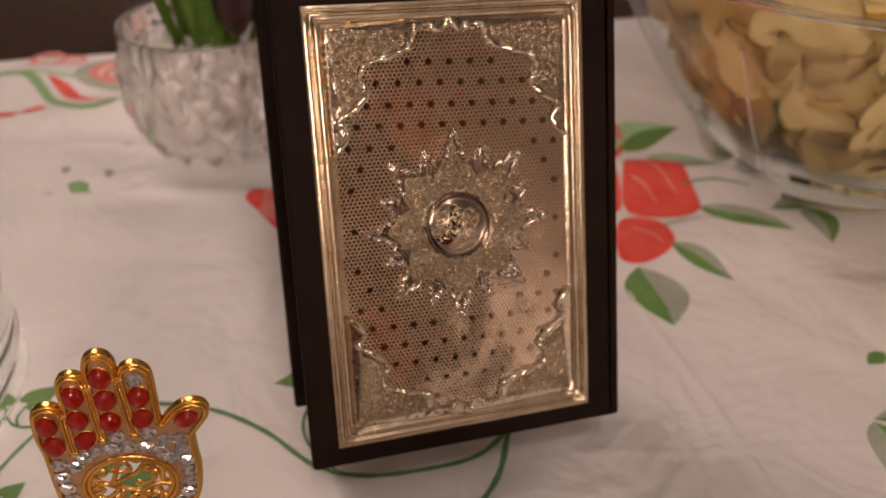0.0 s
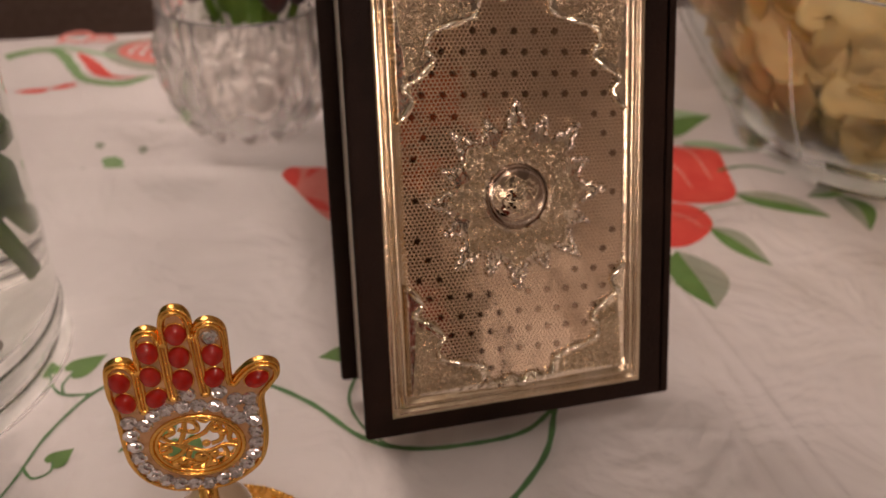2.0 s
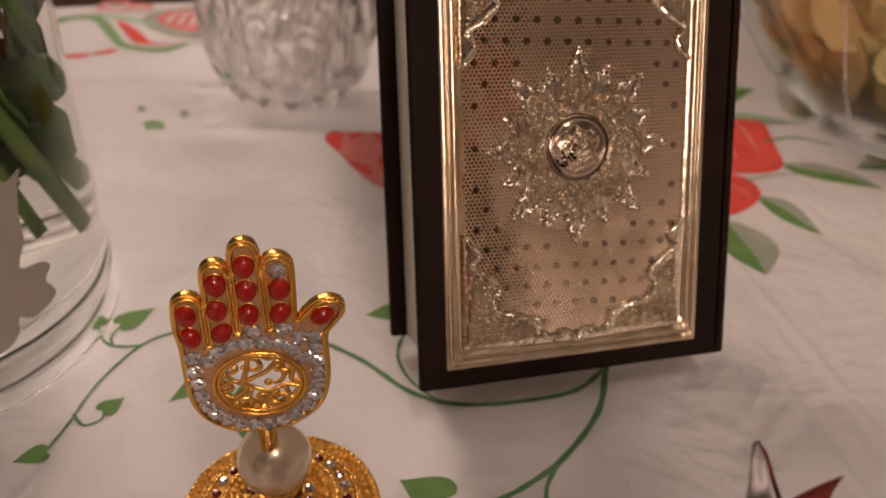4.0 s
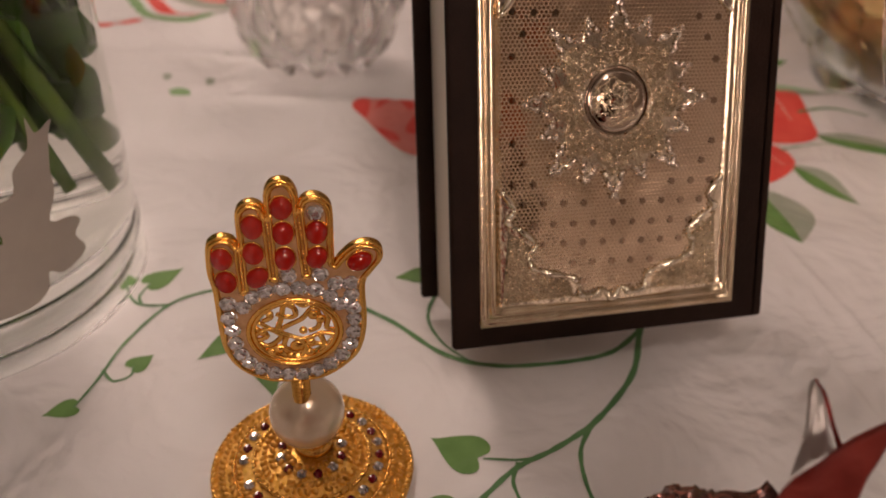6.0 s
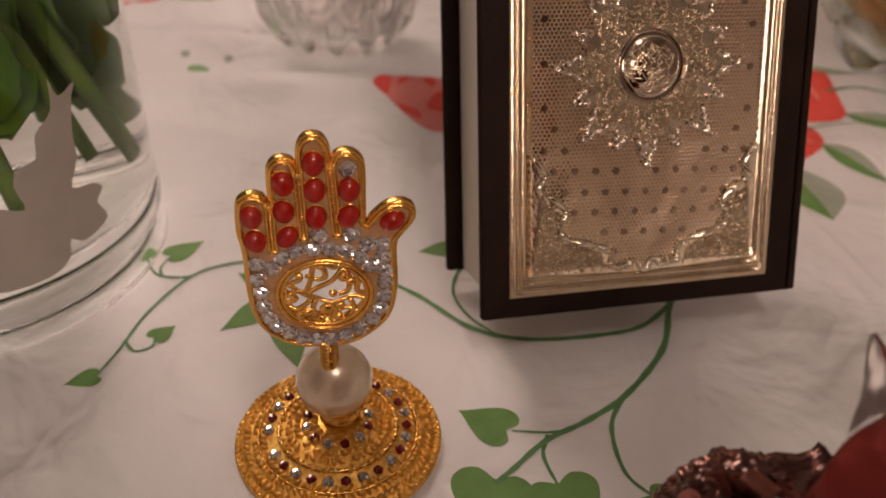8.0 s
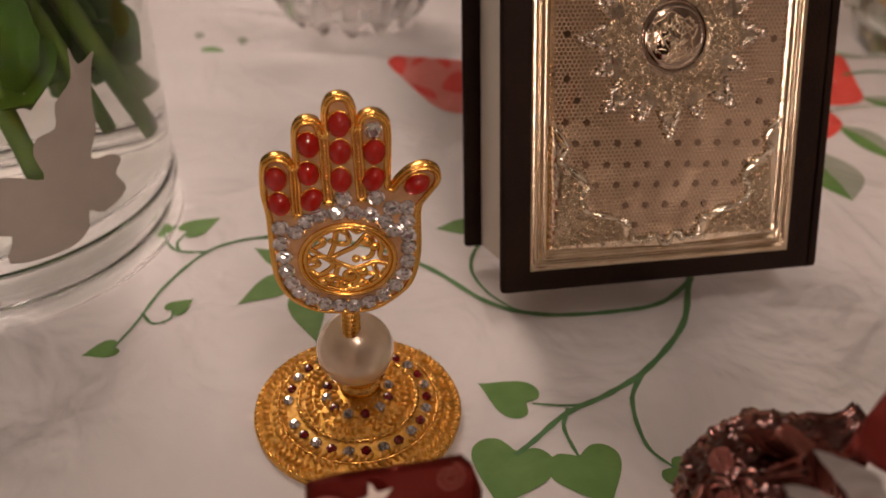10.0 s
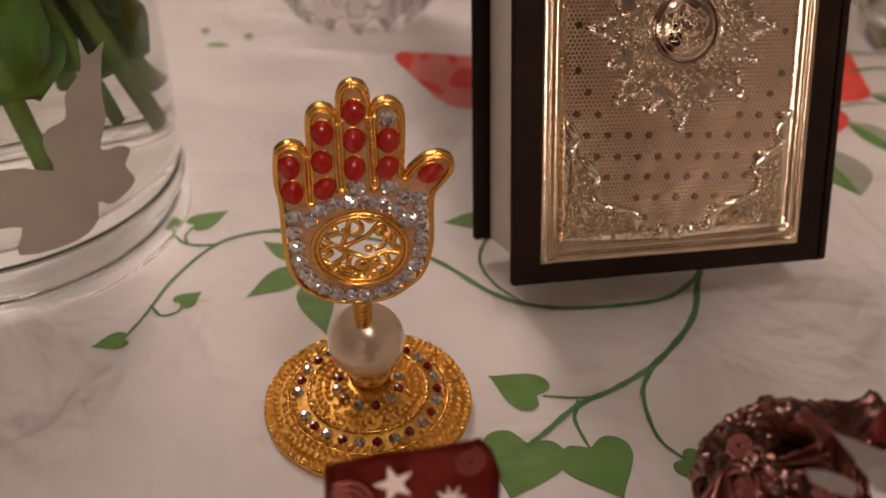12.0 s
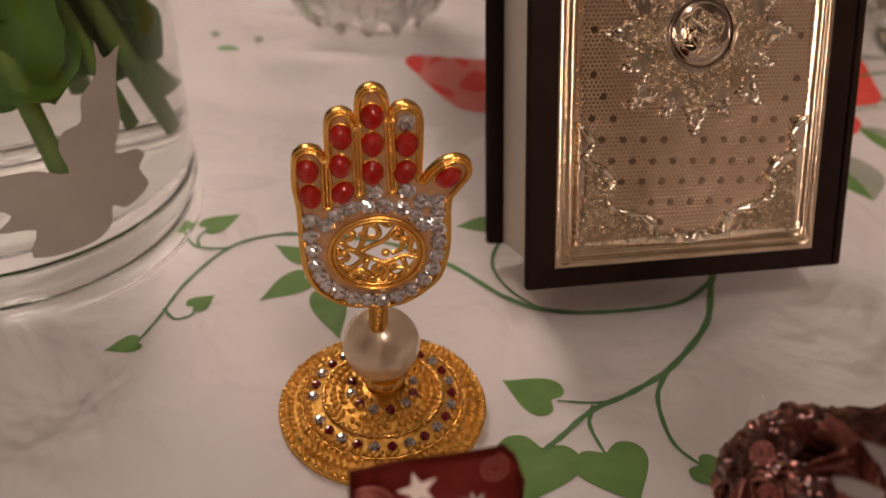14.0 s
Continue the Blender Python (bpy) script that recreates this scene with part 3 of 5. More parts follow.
for arc in ([(-0.243, 0.304), (-0.236, 0.309), (-0.228, 0.306), (-0.222, 0.310), (-0.212, 0.309)], [(-0.240, 0.306), (-0.243, 0.316), (-0.232, 0.322), (-0.224, 0.316), (-0.229, 0.310)], [(-0.226, 0.318), (-0.216, 0.320), (-0.211, 0.314), (-0.218, 0.311)]):
    stem_print(arc, 0.0040, INK_ROSEATE, 0.2)
petal([(-0.228, 0.224), (-0.222, 0.233), (-0.213, 0.233), (-0.214, 0.225)], INK_RED)
petal([(-0.213, 0.233), (-0.209, 0.244), (-0.201, 0.242), (-0.205, 0.233)], INK_RED)
for cx, cy in ((-0.151, 0.165), (-0.124, 0.201)):
    for k, (dx, dy, s) in enumerate(((0, 0, 1.0), (-0.011, -0.008, 0.5), (0.011, -0.006, 0.5), (-0.009, 0.009, 0.45), (0.012, 0.010, 0.45), (0.004, -0.004, 0.8))):
        ring = [(cx + dx + s * 0.005 * math.cos(a) * (1 + 0.3 * math.sin(3 * a)), cy + dy + s * 0.0045 * math.sin(a)) for a in (math.tau * i / 9 for i in range(9))]
        draped("spot_print", ring, INK_LEAFY if s > 0.7 else INK_SAGE)

# wardrobe and hung rust-red cloth, guessed from dark and orange reflections in the cover
wardrobe = thing("wardrobe", pose(1.10, -2.02, R["z0"]), "dark furniture mirrored in the book cover, built as a wooden wardrobe", "wardrobe")
part("body", box(-0.45, -0.16, 0.0, 0.54, 0.14, 2.1, 0.006), DARK_WOOD, wardrobe)
for x0, x1 in ((-0.44, 0.04), (0.05, 0.53)):
    part("door", box(x0, 0.141, 0.08, x1, 0.162, 2.08, 0.004), DARK_WOOD, wardrobe)
    part("door_panel", box(x0 + 0.08, 0.163, 0.2, x1 - 0.08, 0.170, 1.95, 0.004), DARK_WOOD, wardrobe)
RUST = mottled("rust_cloth", [(0.3, (0.58, 0.15, 0.07)), (0.7, (0.70, 0.22, 0.11))], 20.0, 0.8, 0.0, 0.4, 300.0, 1.0)
hanging = thing("hanging_cloth", pose(1.48, -1.852, 0), "rust-red cloth on a rail, added for the orange mirrored in the book cover", "cloth")
bm = bmesh.new()
rows = [[bm.verts.new((-0.19 + 0.38 * i / 20, 0.035 + 0.012 * math.sin(i * 1.1 + j * 0.2), 0.56 + 0.26 * j / 8 + 0.01 * math.sin(i * 0.7))) for i in range(21)] for j in range(9)]
for r0, r1 in zip(rows, rows[1:]):
    for i in range(20):
        bm.faces.new((r0[i], r0[i + 1], r1[i + 1], r1[i]))
bmesh.ops.solidify(bm, geom=bm.faces[:], thickness=0.004)
part("rail", tube([(-0.22, 0.03, 0.838), (0.22, 0.03, 0.838)], 0.010, sides=10), LAMP_RIM, hanging)
for x in (-0.20, 0.20):
    part("bracket", tube([(x, 0.0, 0.838), (x, 0.03, 0.838)], 0.008, sides=8), LAMP_RIM, hanging)
part("cloth", bm, RUST, hanging)


# ---------------------------------------------------------------- book
BOOK = Matrix(((0.93038, -0.35469, -0.09265, 0.00284), (0.36427, 0.86605, 0.34244, -0.01962), (-0.04122, -0.35235, 0.93496, 0.01784), (0, 0, 0, 1)))
BW, BH, BT = 0.0975, 0.1335, 0.043
book = thing("book", BOOK, "small dark leather book with an embossed silver cover plate, leaning back", "book")
front = part("front_cover", box(0, 0, 0, BW - 0.001, 0.003, BH, 0.0011, 3), LEATHER, book)
part("back_cover", box(0.0005, BT - 0.003, 0.003, BW - 0.001, BT, BH + 0.003, 0.0011, 3), LEATHER, book)
part("page_block", box(0.0055, 0.0032, 0.0035, BW - 0.005, BT - 0.0032, BH - 0.003, 0.0006), PAPER, book, "cream page edges")


def make_spine():
    bm = bmesh.new()
    rows = []
    for z in (0.0, 0.0008, BH - 0.0008, BH):
        k = 0.0006 if z in (0.0, BH) else 0.0
        row = []
        for i in range(13):
            a = math.pi * i / 12
            y = BT / 2 - (BT / 2 - k) * math.cos(a)
            x = BW - 0.0035 + (0.0035 - k) * math.sin(a) ** 0.5
            row.append((x, y, z + 0.003 * y / BT))
        for i in range(12, -1, -1):
            row.append((BW - 0.0045, row[i][1], row[i][2]))
        rows.append([bm.verts.new(p) for p in row])
    n = len(rows[0])
    for a, b in zip(rows, rows[1:]):
        for i in range(n):
            bm.faces.new((a[i], a[(i + 1) % n], b[(i + 1) % n], b[i]))
    bm.faces.new(rows[0][::-1])
    bm.faces.new(rows[-1])
    bmesh.ops.recalc_face_normals(bm, faces=bm.faces)
    return bm


part("spine", make_spine(), LEATHER, book)
MM = 0.001
FU0, FU1, FV0, FV1 = 7.6, 85.6, 6.0, 127.6
CU, CV = (FU0 + FU1) / 2, (FV0 + FV1) / 2


def foil_warp(u, v):
    """Slow unevenness of the pressed sheet, in mm."""
    return 0.13 * math.sin(u * 0.105 + 0.7 + 0.012 * v) * math.cos(v * 0.085 + 0.4) + 0.20 * noise.noise(Vector((u * 0.045, v * 0.045, 1.7))) + 0.10 * noise.noise(Vector((u * 0.12, v * 0.12, 4.0)))




def moulding(profile):
    """A mitred picture-frame moulding from (inset, height) pairs in mm."""
    bm = bmesh.new()
    rings = []
    for inset, h in profile:
        u0, u1, v0, v1 = FU0 + inset, FU1 - inset, FV0 + inset, FV1 - inset
        ring = []
        for (p, q), count in ((((u0, v0), (u1, v0)), 20), (((u1, v0), (u1, v1)), 30), (((u1, v1), (u0, v1)), 20), (((u0, v1), (u0, v0)), 30)):
            for i in range(count):
                x, z = p[0] + (q[0] - p[0]) * i / count, p[1] + (q[1] - p[1]) * i / count
                wob = 0.10 * noise.noise(Vector((x * 0.11, z * 0.11, inset * 0.05)))
                ring.append(bm.verts.new((x * MM, -(h + wob * (h > 0.1)) * MM, z * MM)))
        rings.append(ring)
    for a, b in zip(rings, rings[1:]):
        for i in range(len(a)):
            j = (i + 1) % len(a)
            bm.faces.new((a[i], a[j], b[j], b[i]))
    bmesh.ops.recalc_face_normals(bm, faces=bm.faces)
    if sum(f.normal.y for f in bm.faces) > 0:
        bmesh.ops.reverse_faces(bm, faces=bm.faces)
    return bm


plate_frame = part("plate_frame", moulding([(0, 0.0), (0.0, 0.8), (0.3, 1.1), (1.5, 1.2), (1.9, 1.0), (2.1, 0.45), (2.6, 0.45), (2.9, 1.2), (3.4, 1.55), (4.2, 1.5), (4.6, 1.0), (4.9, 0.6), (6.6, 0.5)]), GILT_SILVER, book, "stepped silver-gilt frame", smooth=True)


def honeycomb(u0, v0, u1, v1, a, wall, h):
    """A sheet of hexagonal cells: flat floors and raised walls between them."""
    verts, faces, shared = [], [], {}

    def corner(x, y):
        key = (round(x, 3), round(y, 3))
        if key not in shared:
            shared[key] = len(verts)
            verts.append((x * MM, -(h + foil_warp(x, y)) * MM, y * MM))
        return shared[key]

    r = a / math.sqrt(3)
    rows, cols = int((v1 - v0) / (1.5 * r)), int((u1 - u0) / a)
    for j in range(rows):
        for i in range(cols):
            x, y = u0 + (i + 0.5 + 0.5 * (j % 2)) * a, v0 + r + j * 1.5 * r
            tx, ty = random.uniform(-0.004, 0.004), random.uniform(-0.004, 0.004)
            out, inn = [], []
            for k in range(6):
                g = radians(60 * k + 30)
                cx, cy = math.cos(g), math.sin(g)
                out.append(corner(x + r * cx, y + r * cy))
                q = r - wall
                inn.append(len(verts))
                verts.append(((x + q * cx) * MM, (-0.45 - foil_warp(x + q * cx, y + q * cy) + tx * cx + ty * cy) * MM, (y + q * cy) * MM))
            faces.append(inn)
            for k in range(6):
                n = (k + 1) % 6
                faces.append((out[k], out[n], inn[n], inn[k]))
    me = bpy.data.meshes.new("field_plate")
    me.from_pydata(verts, [], faces)
    me.materials.append(CELLS)
    me.materials.append(CELL_FLOOR)
    me.polygons.foreach_set("material_index", [1 if len(f) == 6 else 0 for f in faces])
    me.update()
    return me


field = new("field_plate", honeycomb(FU0 + 5.6, FV0 + 5.6, FU1 - 5.9, FV1 - 5.4, 1.2, 0.20, 0.76))
field.parent = book
tagged(field, "silver plate embossed with small six-sided cells")
part("plate_ground", box((FU0 + 4) * MM, -0.02 * MM, (FV0 + 4) * MM, (FU1 - 4) * MM, 0.10 * MM, (FV1 - 4) * MM), GILT_SILVER, book, smooth=False)

SCALLOP = [(46.6, 122.8), (43.8, 119.6), (41.0, 121.1), (37.1, 120.4), (36.0, 116.6), (33.1, 114.8), (27.1, 113.2), (22.8, 111.4), (21.6, 107.6), (23.8, 104.9), (19.6, 100.7), (15.4, 97.9), (17.5, 94.5), (13.6, 89.3)]


def mirrored(points, k):
    return [((2 * CU - u if k & 1 else u), (2 * CV - v if k & 2 else v)) for u, v in points]


def upright(bm, y=0.0):
    """Turns a plate from x and y into the book's x and z, its front to the viewer."""
    for v in bm.verts:
        v.co = (v.co.x, y - v.co.z, v.co.y)
    return bm


def within(p, loop):
    hit = False
    for (x0, y0), (x1, y1) in zip(loop, loop[1:] + loop[:1]):
        if (y0 > p[1]) != (y1 > p[1]) and p[0] < x0 + (p[1] - y0) * (x1 - x0) / (y1 - y0):
            hit = not hit
    return hit


def curls(loop, y, step, seed, hole=None):
    """Leafwork: small raised scrolls strewn over a patch (all in metres)."""
    r = random.Random(seed)
    bm = bmesh.new()
    us, vs = [p[0] for p in loop], [p[1] for p in loop]
    u = min(us)
    while u < max(us):
        v = min(vs)
        while v < max(vs):
            p = (u + r.uniform(-0.4, 0.4) * step, v + r.uniform(-0.4, 0.4) * step)
            if within(p, loop) and not (hole and within(p, hole)):
                a0, size, way = r.uniform(0, math.tau), step * r.uniform(0.45, 0.75), r.choice((-1, 1))
                pts = [(p[0] + size * (1 - 0.75 * t) * math.cos(a0 + way * t * 5.2), y - 0.00012 * math.sin(t * 3), p[1] + size * (1 - 0.75 * t) * math.sin(a0 + way * t * 5.2)) for t in (i / 10 for i in range(11))]
                tube(pts, lambda t: step * (0.13 + 0.07 * math.sin(t * 3.1)), sides=5, up=(0, -1, 0), bm=bm)
            v += step
        u += step
    return bm


for k in range(4):
    line = [(p.x, p.y) for p in spline([(*p, 0) for p in mirrored(SCALLOP, k)], per=5)]
    corner = mirrored([(13.6, FV1 - 6.2)], k)
    loop = [(u * MM, v * MM) for u, v in line] + [(corner[0][0] * MM, corner[0][1] * MM)]
    spandrel = part("corner_plate", upright(plate([loop], 0.5 * MM, 0.2 * MM), -0.8 * MM), FLAT_SILVER, book, "smooth raised corner plate with leafwork", smooth=False)
    cx, cy = corner[0]
    inner = [(cx + (u - cx) * 0.92 - (u - cx) / max(1, math.hypot(u - cx, v - cy)) * 0.3, cy + (v - cy) * 0.92 - (v - cy) / max(1, math.hypot(u - cx, v - cy)) * 0.3) for u, v in line[4:-4]]
    inner = [(u * MM, v * MM) for u, v in inner] + [(cx * MM + (0.4 if cx < CU else -0.4) * MM, cy * MM + (-0.4 if cy > CV else 0.4) * MM)]
    part("leafwork", upright(plate([inner], 0.2 * MM, 0.06 * MM), -1.3 * MM), CHASED, spandrel, "chased leafwork", smooth=False)
    tagged(part("scrollwork", curls(inner, -1.5 * MM, 1.15 * MM, k), GILT_SILVER, spandrel), kind="stuff")
    edge = [(u * MM, (-1.2 - 0.3 * math.sin(i * 0.9)) * MM, v * MM) for i, (u, v) in enumerate(line)]
    part("ruffled_edge", tube(edge, lambda t: (0.86 + 0.3 * math.sin(t * 61)) * MM, sides=10, up=(0, -1, 0)), RUFFLE, spandrel)

# polished dots among the cells, the dark they mirror put into their colour
dot_mesh = mesh_of("dot", lathe([(0, 0.16 * MM), (0.84 * MM, 0.15 * MM), (0.96 * MM, 0.05 * MM), (0.96 * MM, -0.1 * MM)], 14), DOT_METAL, smooth=False)


def inside_field(u, v):
    du, dv = abs(u - CU), abs(v - CV)
    if du > 31.5 or math.hypot(du, dv) < 28:
        return False
    lim = [(0, 50), (9, 49), (14, 44), (20, 42), (24, 38), (27, 31), (31, 25), (33, 20)]
    return all(not (du >= a and dv > b) for a, b in lim)


for j in range(-9, 10):
    for i in range(-7, 8):
        u, v = CU + (i + 0.5 * (j % 2)) * 5.9, CV + j * 5.6 - i * 0.25
        if inside_field(u, v):
            ob = new("dot", dot_mesh)
            ob.parent = field
            ob.matrix_basis = pose(u * MM, -(0.66 + foil_warp(u, v)) * MM, v * MM, 90)

# star medallion
STAR_C = (46.4, 66.8)


def star_at(r, deg, h):
    return Vector(((STAR_C[0] + r * math.cos(radians(deg))) * MM, -h * MM, (STAR_C[1] + r * math.sin(radians(deg))) * MM))


outline = []
for k in range(16):
    outline += [star_at(26 if k % 2 == 0 else 22.5, 22.5 * k, 0), star_at(19.5, 22.5 * k + 7, 0), star_at(18.0, 22.5 * k + 11.25, 0), star_at(19.5, 22.5 * k + 15.5, 0)]
rim = spline(outline, closed=True, per=3)
star = part("star_medallion", upright(plate([[(p.x, p.z) for p in rim]], 0.4 * MM, 0.15 * MM), -0.8 * MM), FLAT_SILVER, book, "raised silver star with leafwork", smooth=False)
leaf_ring = [((STAR_C[0] + (17.3 + 2.1 * math.cos(8 * a) + 0.5 * math.cos(24 * a)) * math.cos(a)) * MM, (STAR_C[1] + (17.3 + 2.1 * math.cos(8 * a) + 0.5 * math.cos(24 * a)) * math.sin(a)) * MM) for a in (math.tau * i / 160 for i in range(160))]
hole = [((STAR_C[0] + 10.0 * math.cos(a)) * MM, (STAR_C[1] + 10.0 * math.sin(a)) * MM) for a in (math.tau * i / 60 for i in range(60))]
part("rosette", upright(plate([leaf_ring, hole], 0.25 * MM, 0.08 * MM), -1.35 * MM), CHASED, star, "chased rosette", smooth=False)
tagged(part("scrollwork", curls(leaf_ring, -1.6 * MM, 1.15 * MM, 9, hole), GILT_SILVER, star), kind="stuff")
part("star_ring", tube([star_at(10.3, i * 6, 1.3) for i in range(60)], 0.35 * MM, True, 8, up=(0, -1, 0)), SILVER, star)
for k in range(16):
    big = k % 2 == 0
    tip, deg = (26.3 if big else 23.0), 22.5 * k
    bm = bmesh.new()
    for s in (-1, 1):
        spread_deg, foot = (8.5, 19.2) if big else (6.0, 18.8)
        ray = [star_at(tip, deg, 1.4).lerp(star_at(foot, deg + s * spread_deg, 1.3), q / 15) + star_at(0.45 * math.sin(q * 0.9 + k + s), deg + 90, 0.25 * math.sin(q * 0.8 + k)) - star_at(0, 0, 0) for q in range(16)]
        tube(ray, lambda t: (0.80 + 0.30 * math.sin(t * 15 + k * 1.7) + 0.12 * math.sin(t * 37 + k)) * MM * (1 if big else 0.8), sides=8, up=(0, -1, 0), bm=bm)
    blob(star_at(tip, deg, 1.4), (1.05 * MM, 0.9 * MM, 1.05 * MM), bm)
    part("star_ray", bm, SILVER, star)
# boss shares the dots' metal, with the mirrored dark in its colour
boss = part("boss", upright(lathe([(0, 2.5 * MM), (3 * MM, 2.3 * MM), (6 * MM, 1.75 * MM), (7.8 * MM, 1.0 * MM), (8.6 * MM, 0.4 * MM), (8.9 * MM, 0.7 * MM), (9.2 * MM, 0.6 * MM), (9.5 * MM, 0)], 48), -0.9 * MM), DOT_METAL, star, "domed silver boss with worn relief", at=pose(STAR_C[0] * MM, 0, STAR_C[1] * MM))


def on_boss(a, r):
    return Vector((r * math.cos(a) * MM, -(0.95 + 2.5 * (1 - (r / 8.9) ** 2) ** 0.8) * MM, r * math.sin(a) * MM))


rnd = random.Random(4)
for k in range(34):
    a, r = rnd.uniform(0, math.tau), rnd.uniform(1, 7)
    pts = [on_boss(a + i * rnd.uniform(0.15, 0.4), min(8, max(0.6, r + rnd.uniform(-1.4, 1.6)))) for i in range(5)]
    part("relief_bar", tube(spline(pts, per=5), 0.27 * MM, sides=6, up=(0, -1, 0)), GILT_SILVER, boss)
part("relief_ring", tube([on_boss(i * math.tau / 40, 7.6) for i in range(40)], 0.28 * MM, True, 6, up=(0, -1, 0)), SILVER, boss)

# ---------------------------------------------------------------- gold ornament in the shape of a raised palm
ORN = Matrix.Translation((-0.030, -0.0485, -0.0012)) @ pose(0, 0, 0, 0, 0, 15)
ornament = thing("palm_ornament", ORN, "small gilt palm-shaped amulet on a pearl and a round filigree base", "ornament")


def dome(r):
    """Height of the base over its radius, in mm."""
    return 2.0 + 6.2 * max(0, 1 - (r / 25) ** 1.6)


base = part("base", lathe([(0, 0.2 * MM), (25.2 * MM, 0), (26.2 * MM, 0.6 * MM), (26.3 * MM, 1.6 * MM), (25.4 * MM, 2.3 * MM)] + [(r * MM, dome(r) * MM) for r in (22, 19, 16, 13, 10, 7, 4)] + [(0, dome(0) * MM)], 96), GOLD_FILI, ornament, "gold filigree disc", at=pose(-0.0006, -0.0019, 0))
rnd = random.Random(9)
bead = bmesh.new()
for ring in range(10):
    r = 6.0 + ring * 2.15 + rnd.uniform(-0.1, 0.1)
    if ring in (5,):
        continue
    count = int(math.tau * r / 1.8)
    for i in range(count):
        a = math.tau * (i + 0.5 * (ring % 2)) / count
        if rnd.random() < 0.05:
            continue
        k = rnd.uniform(1.0, 1.5)
        vs = bmesh.ops.create_icosphere(bead, subdivisions=1, radius=1)["verts"]
        tilt = Matrix.Rotation(a + rnd.uniform(0.3, 1.1) * (1 if ring % 2 else -1), 3, "Z")
        for v in vs:
            v.co = tilt @ Vector((v.co.x * 0.98 * k, v.co.y * 0.55 * k, v.co.z * 0.85 * k))
            v.co = (v.co + Vector((r * math.cos(a), r * math.sin(a), dome(r) + 0.15))) * MM
tagged(part("filigree", bead, GOLD_FILI, base), kind="stuff")
part("rope_ring", tube([((14.9 + 0.25 * math.sin(i * 2.4)) * math.cos(i * math.tau / 150) * MM, 14.9 * math.sin(i * math.tau / 150) * MM, (dome(14.9) + 0.35) * MM) for i in range(150)], 0.5 * MM, True, 5), GOLD, base)
part("rope_ring", tube([(20.2 * math.cos(i * math.tau / 150) * MM, 20.2 * math.sin(i * math.tau / 150) * MM, (dome(20.2) + 0.3) * MM) for i in range(150)], lambda t: (0.45 + 0.15 * math.sin(t * 700)) * MM, True, 5), GOLD, base)
part("rim_ring", tube([(25.8 * math.cos(i * math.tau / 120) * MM, 25.8 * math.sin(i * math.tau / 120) * MM, 1.9 * MM) for i in range(120)], 0.6 * MM, True, 6), GOLD, base)

# light and dark glints of the clear facets are put into the colour
RHINE_CUT = mottled("cut_rhinestone", [(0.35, (0.34, 0.29, 0.26)), (0.5, (0.68, 0.63, 0.61)), (0.65, (0.92, 0.89, 0.88))], 900.0, 0.10, 0.8)
facet_mesh = mesh_of("rhinestone", lathe([(0, 1.05 * MM), (0.85 * MM, 1.02 * MM), (1.35 * MM, 0.80 * MM), (1.75 * MM, 0.42 * MM), (1.98 * MM, 0.0), (1.98 * MM, -0.4 * MM)], 10, lambda a, z: 1 - 0.16 * (int(a / math.tau * 10 + 0.5) % 2) * (0.0003 < z < 0.0009)), RHINE_CUT, smooth=False)
ruby_mesh = mesh_of("garnet", lathe([(0, 0.95 * MM), (0.65 * MM, 0.9 * MM), (1.3 * MM, 0.1 * MM), (1.3 * MM, -0.5 * MM)], 8), GARNET, smooth=False)
small_mesh = mesh_of("rhinestone", lathe([(0, 1.0 * MM), (0.75 * MM, 0.96 * MM), (1.5 * MM, 0.2 * MM), (1.5 * MM, -0.5 * MM)], 8), RHINE_CUT, smooth=False)
for r, count, skip in ((17.4, 26, (13,)), (7.9, 12, ())):
    for i in range(count):
        if i in skip:
            continue
        a = math.tau * i / count + 0.2
        ob = new("garnet" if i % 2 else "rhinestone", ruby_mesh if i % 2 else small_mesh)
        ob.parent = base
        ob.matrix_basis = pose(r * math.cos(a) * MM, r * math.sin(a) * MM, (dome(r) + 0.45) * MM, 0, 0, rnd.uniform(0, 90))
part("collar", lathe([(2 * MM, 8.0 * MM), (5.2 * MM, 8.2 * MM), (4.9 * MM, 9.4 * MM), (3.9 * MM, 10.0 * MM), (4.6 * MM, 11.2 * MM), (4.9 * MM, 12.6 * MM), (3 * MM, 13.4 * MM)], 32), GOLD, ornament)
pearl = part("pearl", blob((0, 0, 0), (9.3 * MM, 9.3 * MM, 9.1 * MM), u=48, v=32), PEARL, ornament, "large cream pearl bead", at=pose(-0.0008, -0.0034, 0.0236))
screw = lathe([(0, 26 * MM)] + [((2.0 + (0.28 if i % 2 else -0.12)) * MM, (27 + i * 0.62) * MM) for i in range(25)] + [(0, 42.5 * MM)], 24)
part("screw", screw, GOLD, ornament, "threaded gold post", smooth=False, at=pose(-0.0015, -0.0062, 0.0012))

